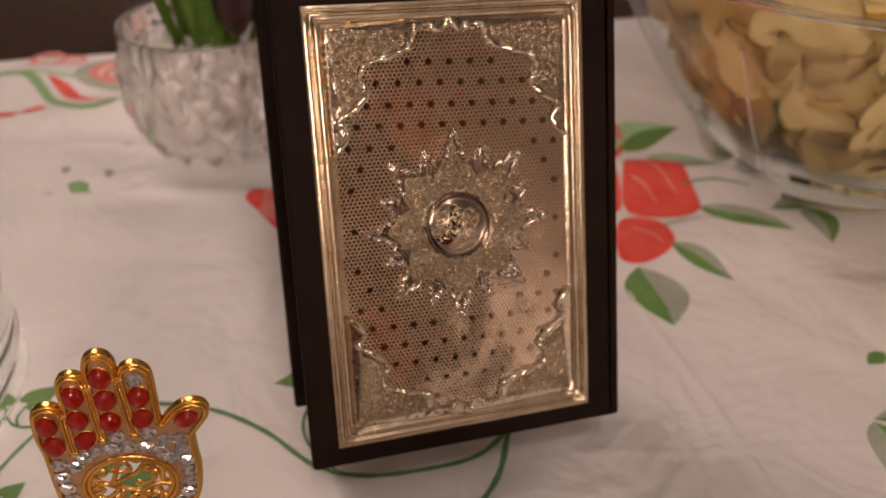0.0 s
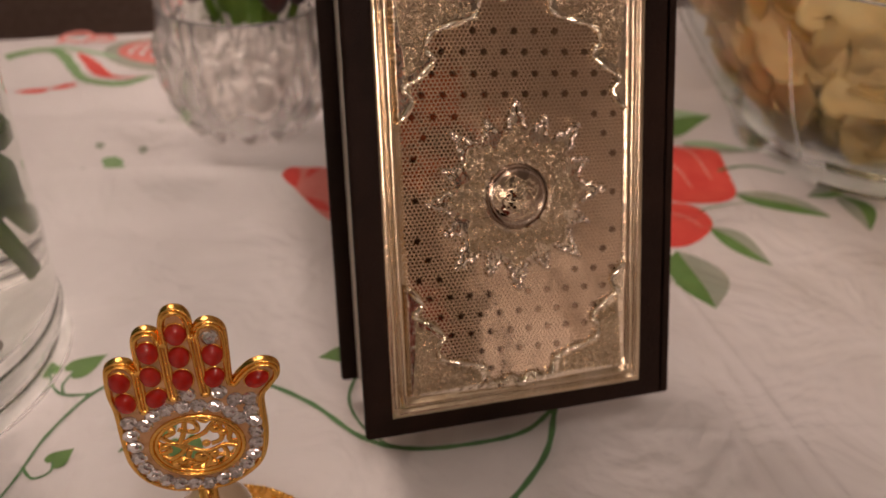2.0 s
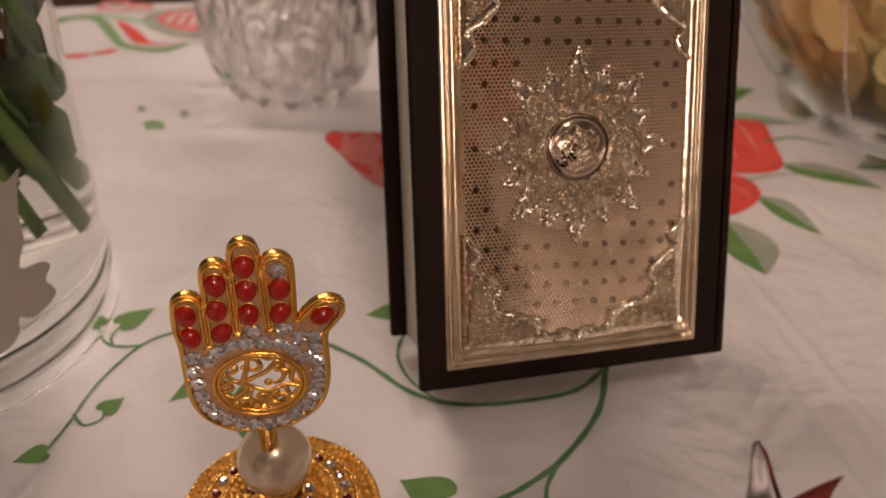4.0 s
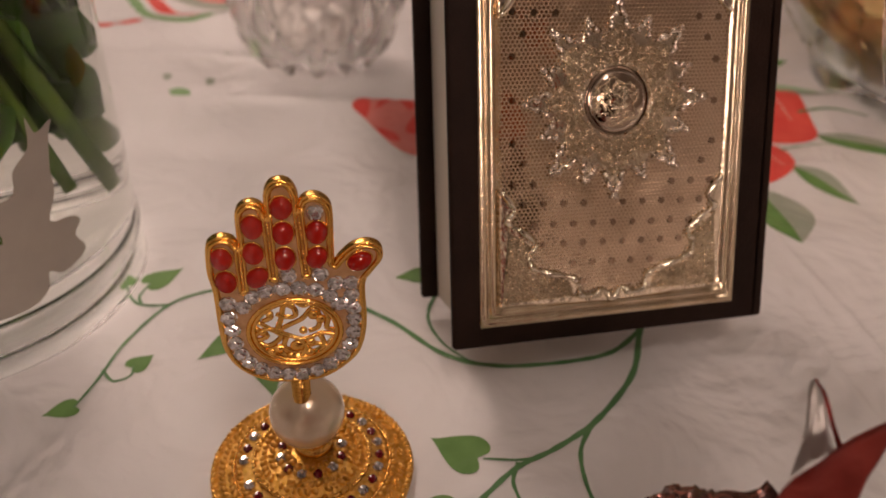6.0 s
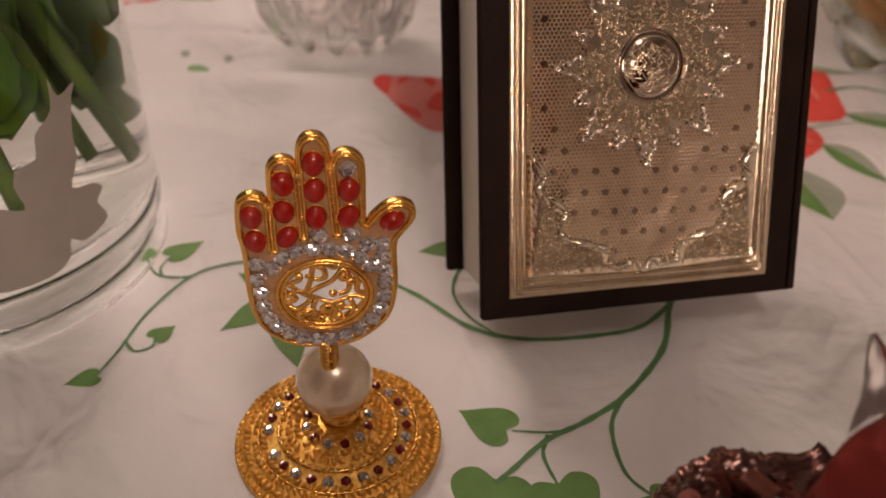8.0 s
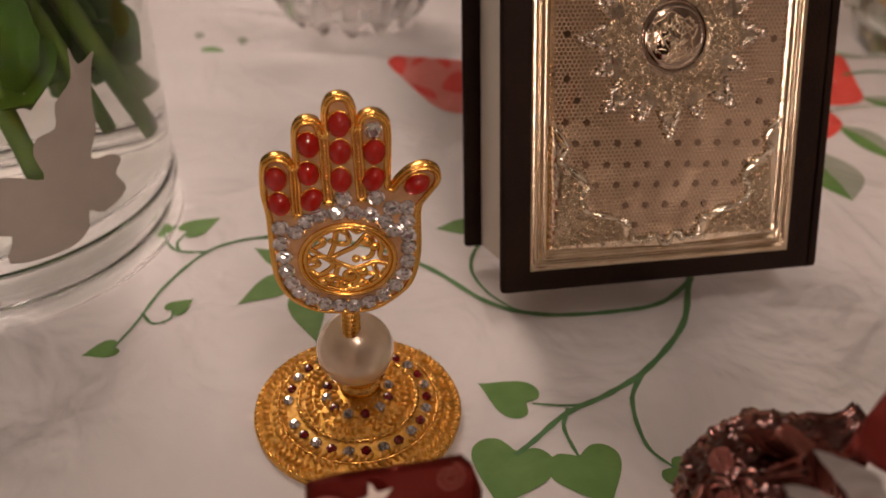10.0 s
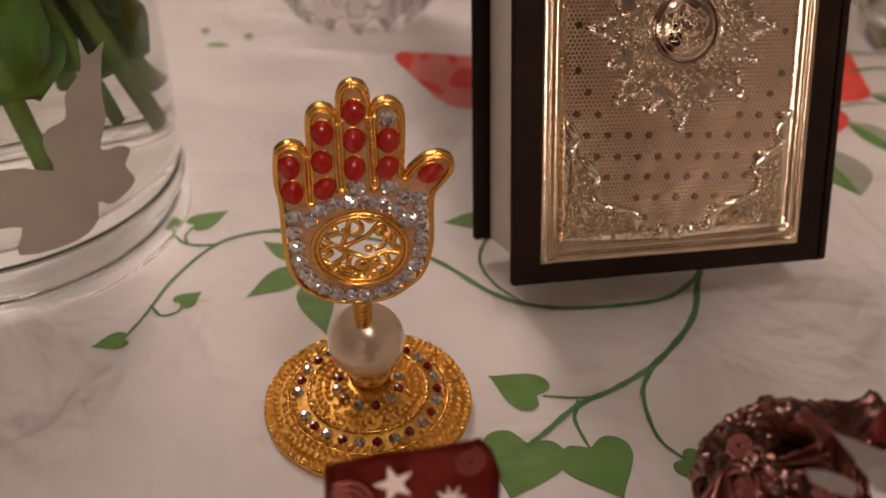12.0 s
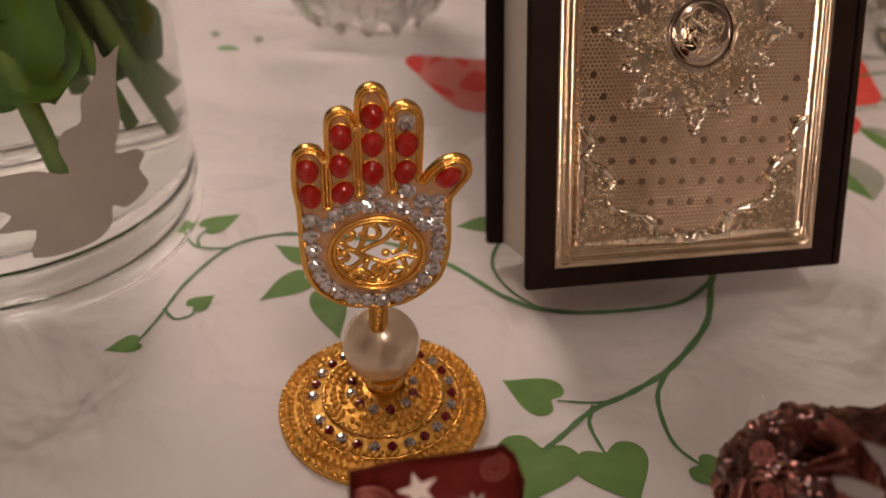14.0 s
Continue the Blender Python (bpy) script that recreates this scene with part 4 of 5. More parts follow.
PALM = [(-16.1, 76.6), (-16.5, 70.4), (-15.9, 65.1), (-15.9, 54.9), (-15.2, 48.4), (-12.5, 43.0), (-7.3, 39.5), (-1.2, 38.5), (4.9, 38.8), (9.8, 41.6), (14.0, 46.1), (15.8, 54.1), (15.7, 65.2), (17.3, 68.5), (19.6, 72.0), (19.2, 74.8), (16.8, 76.1), (13.7, 75.3), (11.0, 72.8), (9.5, 71.2),
        (9.5, 78), (9.5, 84.8), (8.2, 87.4), (6.0, 88.3), (3.9, 87.4), (2.9, 85.0), (2.8, 88.5), (1.8, 91.2), (-0.2, 92.1), (-2.2, 91.3), (-3.3, 88.8), (-3.5, 83.6), (-4.4, 86.3), (-6.4, 87.2), (-8.4, 86.4), (-9.4, 84.0), (-9.6, 76.8), (-11.0, 78.6), (-13.2, 79.2), (-15.1, 78.4)]
PALM_M = Matrix(((1, 0, 0, -0.0017), (0, 0, -1, -0.0070), (0, 1, 0, 0.0003), (0, 0, 0, 1)))
palm_line = [p for p in spline([(u * MM, v * MM, 0) for u, v in PALM], closed=True, per=4)]


def inset(line, d):
    n = len(line)
    out = []
    for i, p in enumerate(line):
        t = (line[(i + 1) % n] - line[i - 1]).normalized()
        out.append(p + Vector((-t.y, t.x, 0)) * d)
    return out


OC, OA, OB = (0.2, 53.4), 10.2, 9.3


def oval(k, z, count=64):
    return [((OC[0] + OA * k * math.cos(math.tau * i / count)) * MM, (OC[1] + OB * k * math.sin(math.tau * i / count)) * MM, z * MM) for i in range(count)]


palm = part("palm_plate", plate([palm_line, oval(0.9, 0)], 1.1 * MM, 0.35 * MM, 2), GOLD, ornament, "gilt palm plate with an oval opening", at=PALM_M)
part("palm_rim", tube([p + Vector((0, 0, 1.35 * MM)) for p in inset(palm_line, 0.62 * MM)], lambda t: (0.50 + 0.06 * math.sin(t * 90)) * MM, True, 8), GOLD, palm)
part("palm_edge", tube([p + Vector((0, 0, 0.7 * MM)) for p in inset(palm_line, 0.15 * MM)], 0.45 * MM, True, 6), GOLD, palm)
resin_line = inset(palm_line, 1.25 * MM)
part("stone_bed", plate([resin_line, oval(1.0, 0)], 0.2 * MM), AMBER_RESIN, palm, "warm stone bed", smooth=False, at=pose(0, 0, 1.12 * MM))
for (u0, v0), (u1, v1) in (((-9.6, 77.5), (-9.7, 65.2)), ((-3.4, 85), (-3.2, 68.2)), ((3.0, 86), (3.7, 68.6))):
    bm = bmesh.new()
    for s in (-0.75, 0.75):
        tube([((u0 + (u1 - u0) * i / 12 + s) * MM, (v0 + (v1 - v0) * i / 12) * MM, 1.5 * MM) for i in range(13)], 0.42 * MM, sides=6, bm=bm)
    for i in range(22):
        t = (i + 0.5) / 22
        blob(((u0 + (u1 - u0) * t) * MM, (v0 + (v1 - v0) * t) * MM, 1.45 * MM), (0.36 * MM, 0.36 * MM, 0.36 * MM), bm, 6, 4)
    blob((u1 * MM, v1 * MM, 1.45 * MM), (1.1 * MM, 0.8 * MM, 0.5 * MM), bm)
    part("divider", bm, GOLD, palm)
red_mesh = mesh_of("red_stone", blob((0, 0, 0), (2.2 * MM, 2.75 * MM, 1.5 * MM), u=20, v=12), RED_GEM)
setting_mesh = mesh_of("setting", tube([(2.3 * MM * math.cos(i * math.tau / 24), 2.85 * MM * math.sin(i * math.tau / 24), 0) for i in range(24)], 0.22 * MM, True, 5), GOLD)
for u, v, turn in ((-13.4, 74.4, 4), (-13.1, 68.5, 8), (-6.5, 81.9, 6), (-6.9, 75.4, 6), (-6.6, 69.2, -30), (-0.3, 86.2, -4), (-0.4, 80.1, 0), (-0.5, 73.7, 0), (6.4, 79.9, -4), (6.1, 73.6, -20), (15.0, 72.0, -62)):
    at = pose(u * MM, v * MM, 1.75 * MM, rnd.uniform(-4, 4), rnd.uniform(-4, 4), turn)
    stone = new("red_stone", red_mesh)
    stone.parent, stone.matrix_basis = palm, at
    rim_ob = new("setting", setting_mesh)
    rim_ob.parent, rim_ob.matrix_basis = palm, at @ pose(0, 0, -0.3 * MM)
CLEAR = [(-13.4, 62.5), (-10.3, 61.2), (-13.6, 58.5), (-13.3, 55.0), (-13.1, 51.3), (-12.2, 48.0), (-10.6, 45.4), (-8.2, 43.3), (-5.4, 41.7), (-2.1, 41.0), (1.3, 40.8), (4.6, 41.6), (7.6, 43.4), (10.3, 46.0), (12.2, 48.9), (13.2, 52.4), (13.3, 56.0), (13.3, 59.4), (13.0, 62.8), (13.0, 66.2), (9.8, 66.4), (10.2, 60.6), (8.2, 63.0), (5.3, 64.9), (1.8, 65.6), (-1.8, 65.6), (-5.2, 65.2), (-8.0, 63.8), (-0.2, 69.2), (6.6, 69.0), (6.4, 84.6)]
for u, v in CLEAR:
    stone = new("rhinestone", facet_mesh)
    stone.parent = palm
    stone.matrix_basis = pose(u * MM, v * MM, 1.55 * MM, rnd.uniform(-9, 9), rnd.uniform(-9, 9), rnd.uniform(0, 45))
part("oval_ring", tube(oval(1.0, 1.5), 0.55 * MM, True, 8), GOLD, palm)
part("oval_ring", tube(oval(0.9, 1.1), 0.6 * MM, True, 8), GOLD, palm)
fret = bmesh.new()
STROKES = [[(-8.5, 57), (-6, 55), (-3, 52), (-6, 49.5), (-8, 50.5), (-7, 48), (-3, 47.4)], [(-3.5, 58.5), (-1.5, 57.2), (0.5, 57.8), (0.2, 60), (-1.8, 60.4), (-2.6, 57), (-3.8, 54)], [(-4, 53.5), (-1, 55), (2, 57), (4.5, 59.5), (5.6, 57.5), (5.4, 54), (3.2, 53)],
           [(-9, 52.5), (-5.5, 54.5), (-1.5, 52), (2, 51), (6, 52.2), (9, 51.5)], [(-7, 47.5), (-3.5, 49.2), (0.2, 47.2), (4.5, 49.0), (7.6, 48)], [(6.2, 60), (7.6, 57), (7.2, 54), (9.2, 53)], [(-6.3, 60), (-4.7, 58), (-6.6, 56.6)], [(1, 51.4), (2.4, 48.6), (1.2, 46)], [(-1.8, 51.5), (-2.6, 48.8), (-1.4, 46.2)],
           [(1.2, 61.4), (2.6, 60.4), (4.2, 61.2)], [(-8.6, 54.8), (-6, 52.4), (-8.8, 51)], [(5.6, 51.8), (6.4, 48.6), (5.2, 46.6)]]
for s in STROKES:
    tube(spline([(u * MM, v * MM, (0.9 + 0.3 * math.sin(u)) * MM) for u, v in s], per=5), 0.66 * MM, sides=6, flat=0.7, bm=fret)
for u, v, r in ((-0.2, 60.8, 0.9), (6.0, 56.4, 1.2), (-5, 58.6, 0.9), (0.4, 49, 1.7), (3.4, 50, 1.2), (-3.8, 48.4, 1.2), (-7.0, 53.6, 1.0), (4.4, 57.6, 1.2), (2.0, 53.4, 1.0), (-5.4, 47.6, 1.2), (-1.0, 46.4, 1.2), (3.0, 46.9, 1.2)):
    blob((u * MM, v * MM, 1.0 * MM), (r * MM, r * MM, 0.7 * MM), fret)
part("openwork", fret, GOLD, palm, "pierced gold openwork")

# ---------------------------------------------------------------- cut crystal vase with bulbs
crystal = thing("crystal_vase", pose(-0.0925, 0.207, -0.0005) @ Matrix.Diagonal((1, 1, 1.1, 1)), "cut crystal vase with clear pebbles and green blades", "vase")


def facets(a, z):
    k = math.pi * z / 0.030
    f = abs(math.sin(7 * a + k)) * abs(math.sin(7 * a - k))
    return 1 + 0.11 * (f ** 0.7 - 0.45) * ease(z, 0.0, 0.006) * (1 - ease(z, 0.044, 0.054))


outer = []
for i in range(41):
    z = 0.061 * i / 40
    s = z / 0.061
    r = 0.0285 + 0.0135 * math.sin(min(1, s * 1.55) * math.pi / 2) - 0.0022 * max(0, s - 0.6) / 0.4
    outer.append((r, z))
prof = [(0, 0.0012), (0.022, 0.0012), (0.026, 0.0)] + outer + [(0.0395, 0.0622), (0.0385, 0.0620), (0.0375, 0.060), (0.0372, 0.04), (0.0355, 0.026), (0.030, 0.014), (0.022, 0.010), (0, 0.009)]
body = part("body", lathe(prof, 256, lambda a, z: facets(a, z)), CRYSTAL, crystal, "faceted clear crystal")
rnd = random.Random(2)
bm = bmesh.new()
for i in range(460):
    z = rnd.uniform(0.012, 0.054)
    rr = (0.022 if z < 0.016 else 0.029 if z < 0.028 else 0.0350) * math.sqrt(rnd.random())
    a = rnd.uniform(0, math.tau)
    vs = bmesh.ops.create_icosphere(bm, subdivisions=1, radius=1)["verts"]
    q = Euler((rnd.random() * 6, rnd.random() * 6, 0)).to_matrix()
    s = rnd.uniform(0.0024, 0.0040)
    for v in vs:
        w = q @ Vector((v.co.x * s, v.co.y * s * 0.8, v.co.z * s * 0.7))
        v.co = (rr * math.cos(a) + w.x, rr * math.sin(a) + w.y, z + w.z)
tagged(part("pebble_fill", bm, PEBBLE, crystal, "clear white pebbles"), kind="stuff")


def blade(root, tip, width, curl, fold=0.25):
    """A long strap leaf, folded along its middle."""
    bm = bmesh.new()
    a, b = Vector(root), Vector(tip)
    d = b - a
    side = d.cross(Vector((0, 0, 1)))
    side = side.normalized() if side.length > 1e-4 else Vector((1, 0, 0))
    side = (Matrix.Rotation(curl, 3, d.normalized()) @ side)
    out = side.cross(d).normalized()
    prev = None
    for i in range(15):
        t = i / 14
        w = width * (0.55 + 0.9 * t) * (1 - t ** 5) * 0.5 + 0.0002
        p = a + d * t + out * 0.16 * d.length * (t * t - 0.3 * t)
        row = [bm.verts.new(p + side * w * s + out * fold * w * abs(s)) for s in (-1, -0.5, 0, 0.5, 1)]
        if prev:
            for k in range(4):
                bm.faces.new((prev[k], prev[k + 1], row[k + 1], row[k]))
        prev = row
    bmesh.ops.solidify(bm, geom=bm.faces[:], thickness=0.0006)
    bmesh.ops.recalc_face_normals(bm, faces=bm.faces)
    return bm


for i in range(11):
    a = math.tau * i / 11 + rnd.uniform(-0.2, 0.2)
    r0, lean = 0.006 + 0.012 * rnd.random(), rnd.uniform(0.012, 0.045)
    part("blade", blade((r0 * math.cos(a), r0 * math.sin(a), 0.05), ((r0 + lean) * math.cos(a), (r0 + lean) * math.sin(a), rnd.uniform(0.12, 0.19)), rnd.uniform(0.009, 0.014), rnd.uniform(-0.6, 0.6)), BLADE_GREEN, crystal, "green strap leaf")
for x, y in ((0.020, -0.012), (0.027, 0.002), (0.014, -0.003)):
    part("bud", blob((x, y, 0.076), (0.0085, 0.0085, 0.017), u=16, v=10), BUD_DARK, crystal, "dark closed bud")
    part("bud_stalk", tube([(x * 0.8, y * 0.8, 0.048), (x, y, 0.064)], 0.0022, sides=8), STALK_GREEN, crystal)

# ---------------------------------------------------------------- tall glass vase with water and stems
VC = (-0.168, 0.0127)
tall = thing("glass_vase", pose(VC[0], VC[1], 0), "tall clear glass vase with water, cut stems and an etched butterfly", "vase")
WATER_LEVEL, INNER = 0.172, 0.0578
# outer face, rim and the dry part of the inner face; below the water the inner face belongs to the water
part("glass", lathe([(0, -0.0045), (0.048, -0.0045), (0.0562, -0.0045), (0.0590, -0.0035), (0.0604, -0.0010), (0.0606, 0.0018), (0.0598, 0.0042), (0.0578, 0.0056), (0.0566, 0.0070), (0.0566, 0.0084), (0.0580, 0.0098), (0.0600, 0.0108), (0.0606, 0.0130), (0.0602, 0.0156), (0.0588, 0.0172), (0.0592, 0.0186), (0.0600, 0.0205), (0.0600, 0.12), (0.0604, 0.238), (0.0594, 0.240), (0.0582, 0.238), (INNER, WATER_LEVEL)], 160), VASE_GLASS, tall)
for z, r in ((0.0004, 0.0040), (0.0126, 0.0034)):
    part("base_ring", tube([(0.0568 * math.cos(i * math.tau / 160), 0.0568 * math.sin(i * math.tau / 160), z) for i in range(160)], r, True, 16), VASE_GLASS, tall, "thick clear glass ring")
bm = lathe([(INNER, WATER_LEVEL), (INNER, 0.12), (INNER, 0.0265), (0.0560, 0.0225), (0.0520, 0.0200), (0.0430, 0.0190), (0.0250, 0.0205), (0, 0.0215)], 160)
for f in bm.faces:
    if f.normal.dot(Vector((f.calc_center_median().x, f.calc_center_median().y, -0.02 if f.calc_center_median().z < 0.0235 else 0))) > 0:
        f.normal_flip()
top = lathe([(INNER, WATER_LEVEL), (0, WATER_LEVEL)], 160)
for f in top.faces:
    if f.normal.z < 0:
        f.normal_flip()
part("water", bm, WATER_IN_GLASS, tall, "clear water")
part("water_surface", top, WATER, tall, "still water surface")
rnd = random.Random(7)
for i in range(11):
    a = i * 0.57 + 0.3
    foot = (0.040 * math.cos(a + 2.6), 0.040 * math.sin(a + 2.6), 0.022 + 0.028 * rnd.random())
    top = (0.036 * math.cos(a), 0.036 * math.sin(a), 0.29)
    mid = tuple((f + t) / 2 + rnd.uniform(-0.006, 0.006) for f, t in zip(foot, top))
    part("stem", tube(spline([foot, mid, top], per=8), rnd.uniform(0.0020, 0.0030), sides=10), STALK_GREEN, tall)


def broad_leaf(centre, size, m, mat=LEAF_GREEN):
    bm = bmesh.new()
    prev = None
    for i in range(13):
        t = i / 12
        w = size * 0.36 * math.sin(math.pi * t ** 0.75) ** 0.8 * (1 + 0.08 * math.sin(i * 3.1))
        row = []
        for s in (-1, -0.6, -0.2, 0.2, 0.6, 1):
            row.append(bm.verts.new((w * s, (t - 0.5) * size, 0.10 * size * (abs(s) ** 1.5) + 0.16 * size * (t - 0.5) ** 2 + 0.012 * size * math.sin(s * 6 + i * 1.7))))
        if prev:
            for k in range(5):
                bm.faces.new((prev[k], prev[k + 1], row[k + 1], row[k]))
        prev = row
    bmesh.ops.transform(bm, matrix=Matrix.Translation(centre) @ m, verts=bm.verts)
    bmesh.ops.solidify(bm, geom=bm.faces[:], thickness=0.0005)
    bmesh.ops.recalc_face_normals(bm, faces=bm.faces)
    return bm


# leaves above the rim are added, unseen, to shade the near cloth
for i in range(150):
    a = math.tau * i / 150 * 13.3
    z = rnd.uniform(0.066, 0.30)
    size = rnd.uniform(0.034, 0.052)
    flare = max(0.0, z - 0.24) * 1.2
    r = flare + (rnd.uniform(0.014, 0.040) if size < 0.04 else rnd.uniform(0.01, 0.034))
    m = Euler((radians(rnd.uniform(50, 115)), radians(rnd.uniform(-40, 40)), a + math.pi / 2 + rnd.uniform(-0.6, 0.6))).to_matrix().to_4x4()
    part("leaf", broad_leaf((r * math.cos(a), r * math.sin(a), z), size, m), LEAF_GREEN, tall)


def etched():
    """The frosted butterfly, in degrees round the vase and mm of height."""
    line = [(-36, 54.3), (-31, 55.5), (-29.5, 61.9), (-24, 66.7), (-22.8, 75), (-21, 69.5), (-15.5, 71.2), (-17.4, 67), (-19.5, 58), (-20, 50.7), (-23.5, 43), (-17, 41), (-14.2, 37.8), (-17, 34.5), (-14.7, 28), (-23.4, 25.3), (-27.6, 28), (-29.1, 22.6), (-35.7, 19.4), (-50.4, 20.8), (-48, 29), (-56.5, 30.7), (-52.5, 35), (-57, 39.4), (-55, 46.2), (-45, 46.2), (-37, 42.6), (-38, 50)]
    pts = spline([(a, z, 0) for a, z in line], closed=True, per=3)
    bm = bmesh.new()
    f = bm.faces.new([bm.verts.new(p) for p in pts])
    bmesh.ops.triangulate(bm, faces=[f])
    for _ in range(4):
        long = [e for e in bm.edges if e.calc_length() > 3]
        if long:
            bmesh.ops.subdivide_edges(bm, edges=long, cuts=1)
            bmesh.ops.triangulate(bm, faces=[g for g in bm.faces if len(g.verts) > 3])
    for v in bm.verts:
        a = radians(v.co.x)
        v.co = (0.0603 * math.cos(a), 0.0603 * math.sin(a), v.co.y * MM)
    bmesh.ops.recalc_face_normals(bm, faces=bm.faces)
    return bm


part("etched_butterfly", etched(), FROST, tall, "frosted grey butterfly on the glass")

# ---------------------------------------------------------------- glass bowl of chips
bowl = thing("glass_bowl", pose(0.220, 0.232, -0.0005), "clear glass bowl with a thick foot", "bowl")
part("bowl_body", lathe([(0, 0.003), (0.052, 0.003), (0.056, 0.0), (0.0615, 0.0), (0.0645, 0.003), (0.0665, 0.011), (0.0690, 0.0148), (0.0905, 0.0425), (0.101, 0.0585), (0.110, 0.0745), (0.1295, 0.1075), (0.1295, 0.1095), (0.1280, 0.1105), (0.1262, 0.1095), (0.1068, 0.0755), (0.0975, 0.0600), (0.0870, 0.0440), (0.0650, 0.0190), (0.050, 0.0165), (0, 0.0160)], 128), BOWL_WALL, bowl)
part("foot", lathe([(0.050, 0.0035), (0.0565, 0.0006), (0.0612, 0.0006), (0.0640, 0.0034), (0.0660, 0.011), (0.0680, 0.0146), (0.064, 0.0165), (0.052, 0.0150), (0.050, 0.0035)], 128), BOWL_GLASS, bowl, "thick clear glass foot")
part("rim", tube([(0.1287 * math.cos(i * math.tau / 128), 0.1287 * math.sin(i * math.tau / 128), 0.1095) for i in range(128)], 0.0018, True, 12), BOWL_GLASS, bowl, "rounded glass rim")
for k in range(6):
    a = radians(-131 + 60 * k)
    pts = [((r + 0.0006) * math.cos(a), (r + 0.0006) * math.sin(a), z) for r, z in ((0.0690, 0.0148), (0.0797, 0.0287), (0.0905, 0.0425), (0.101, 0.0585), (0.110, 0.0745), (0.120, 0.0912))]
    part("rib", tube(spline(pts, per=5), lambda t: (0.0007 + 0.0003 * math.sin(t * 70)) * (1 - 0.6 * t), sides=8), BOWL_GLASS, bowl)

rnd = random.Random(21)


def chip_mesh(seed):
    r = random.Random(seed)
    bm = bmesh.new()
    A, B, bend, twist = r.uniform(0.022, 0.031), r.uniform(0.017, 0.023), r.uniform(3, 9), r.uniform(-6, 6)
    rows = []
    for i in range(9):
        t = i / 8
        row = []
        for j in range(24):
            a = math.tau * j / 24
            k = t * (1 + 0.06 * math.sin(3 * a + seed) + 0.04 * math.sin(5 * a))
            x, y = A * k * math.cos(a), B * k * math.sin(a)
            z = bend * x * x + twist * x * y - 3 * y * y + 0.0014 * math.sin(x * 330 + seed) * math.cos(y * 290) + 0.0022 * t ** 4 * math.sin(4 * a + seed)
            row.append(bm.verts.new((x, y, z)) if i else None)
        rows.append(row)
    c = bm.verts.new((0, 0, 0))
    for j in range(24):
        bm.faces.new((c, rows[1][j], rows[1][(j + 1) % 24]))
    for i in range(1, 8):
        for j in range(24):
            bm.faces.new((rows[i][j], rows[i + 1][j], rows[i + 1][(j + 1) % 24], rows[i][(j + 1) % 24]))
    bmesh.ops.solidify(bm, geom=bm.faces[:], thickness=0.0011)
    bmesh.ops.recalc_face_normals(bm, faces=bm.faces)
    return mesh_of("chip", bm, CHIP)


chips = [chip_mesh(s) for s in range(8)]
spots = []
for layer, z in enumerate((0.027, 0.039, 0.051, 0.063, 0.075, 0.087, 0.099, 0.111, 0.122)):
    wall = 0.066 + (min(z, 0.1) - 0.019) * 0.69
    top = max(0.0, z - 0.092)
    lim = wall - 0.009 - top * 2.2
    count = max(3, int(6200 * lim * lim) - (6 if layer > 6 else 0))
    for i in range(count):
        r = lim * math.sqrt((i + 0.6) / count)
        spots.append((r * math.cos(i * 2.39996 + layer * 1.1), r * math.sin(i * 2.39996 + layer * 1.1), z + rnd.uniform(-0.004, 0.004), r / lim * (1 - 6 * top), i * 2.39996 + layer * 1.1))
# chips lying flat against the inside of the glass
for z, n, turn in ((0.0335, 13, 0.2), (0.044, 14, 0.6), (0.056, 15, 0.3), (0.070, 16, 0.8), (0.084, 18, 0.1), (0.1, 16, 0.5)):
    for i in range(n):
        a, zz = (i + turn + rnd.uniform(-0.2, 0.2)) * math.tau / n, z + rnd.uniform(-0.005, 0.005)
        r = 0.066 + (zz - 0.019) * 0.69 - 0.0085
        ob = new("potato_chip", rnd.choice(chips))
        ob.matrix_basis = Matrix.Translation((0.220 + r * math.cos(a), 0.232 + r * math.sin(a), zz)) @ Matrix.Rotation(a, 4, "Z") @ pose(0, 0, 0, 0, -56 + rnd.uniform(-9, 5), 0) @ pose(0, 0, 0, rnd.uniform(-6, 6), 0, rnd.choice((0, 180)) + rnd.uniform(-35, 35))
        tagged(ob, "golden curled potato chip lying in the glass bowl", "potato chip", "chips in the bowl")
for x, y, z, out, a in spots:
    if 0.045 < z < 0.1 and out > 0.86 or z < 0.095 and out < 0.72 and rnd.random() < 0.88:
        continue
    ob = new("potato_chip", rnd.choice(chips))
    steep = max(0, out) ** 2 * rnd.uniform(45, 58)
    r = math.hypot(x, y)
    if rnd.random() < 0.5:
        low = 0.026 * math.sin(radians(steep))
        r = max(0.004, min(r, 0.066 + (min(max(z - low, 0.019), 0.104) - 0.019) * 0.69 - 0.026 * math.cos(radians(steep)) - 0.003))
        if z - low < 0.021:
            steep = -steep
    else:
        steep = -steep
    ob.matrix_basis = Matrix.Translation((0.220 + r * math.cos(a), 0.232 + r * math.sin(a), z)) @ Matrix.Rotation(a, 4, "Z") @ pose(0, 0, 0, 0, steep + rnd.uniform(-7, 7), 0) @ pose(0, 0, 0, rnd.uniform(-9, 9), 0, rnd.uniform(0, 360))
    tagged(ob, "golden curled potato chip lying in the glass bowl", "potato chip", "chips in the bowl")

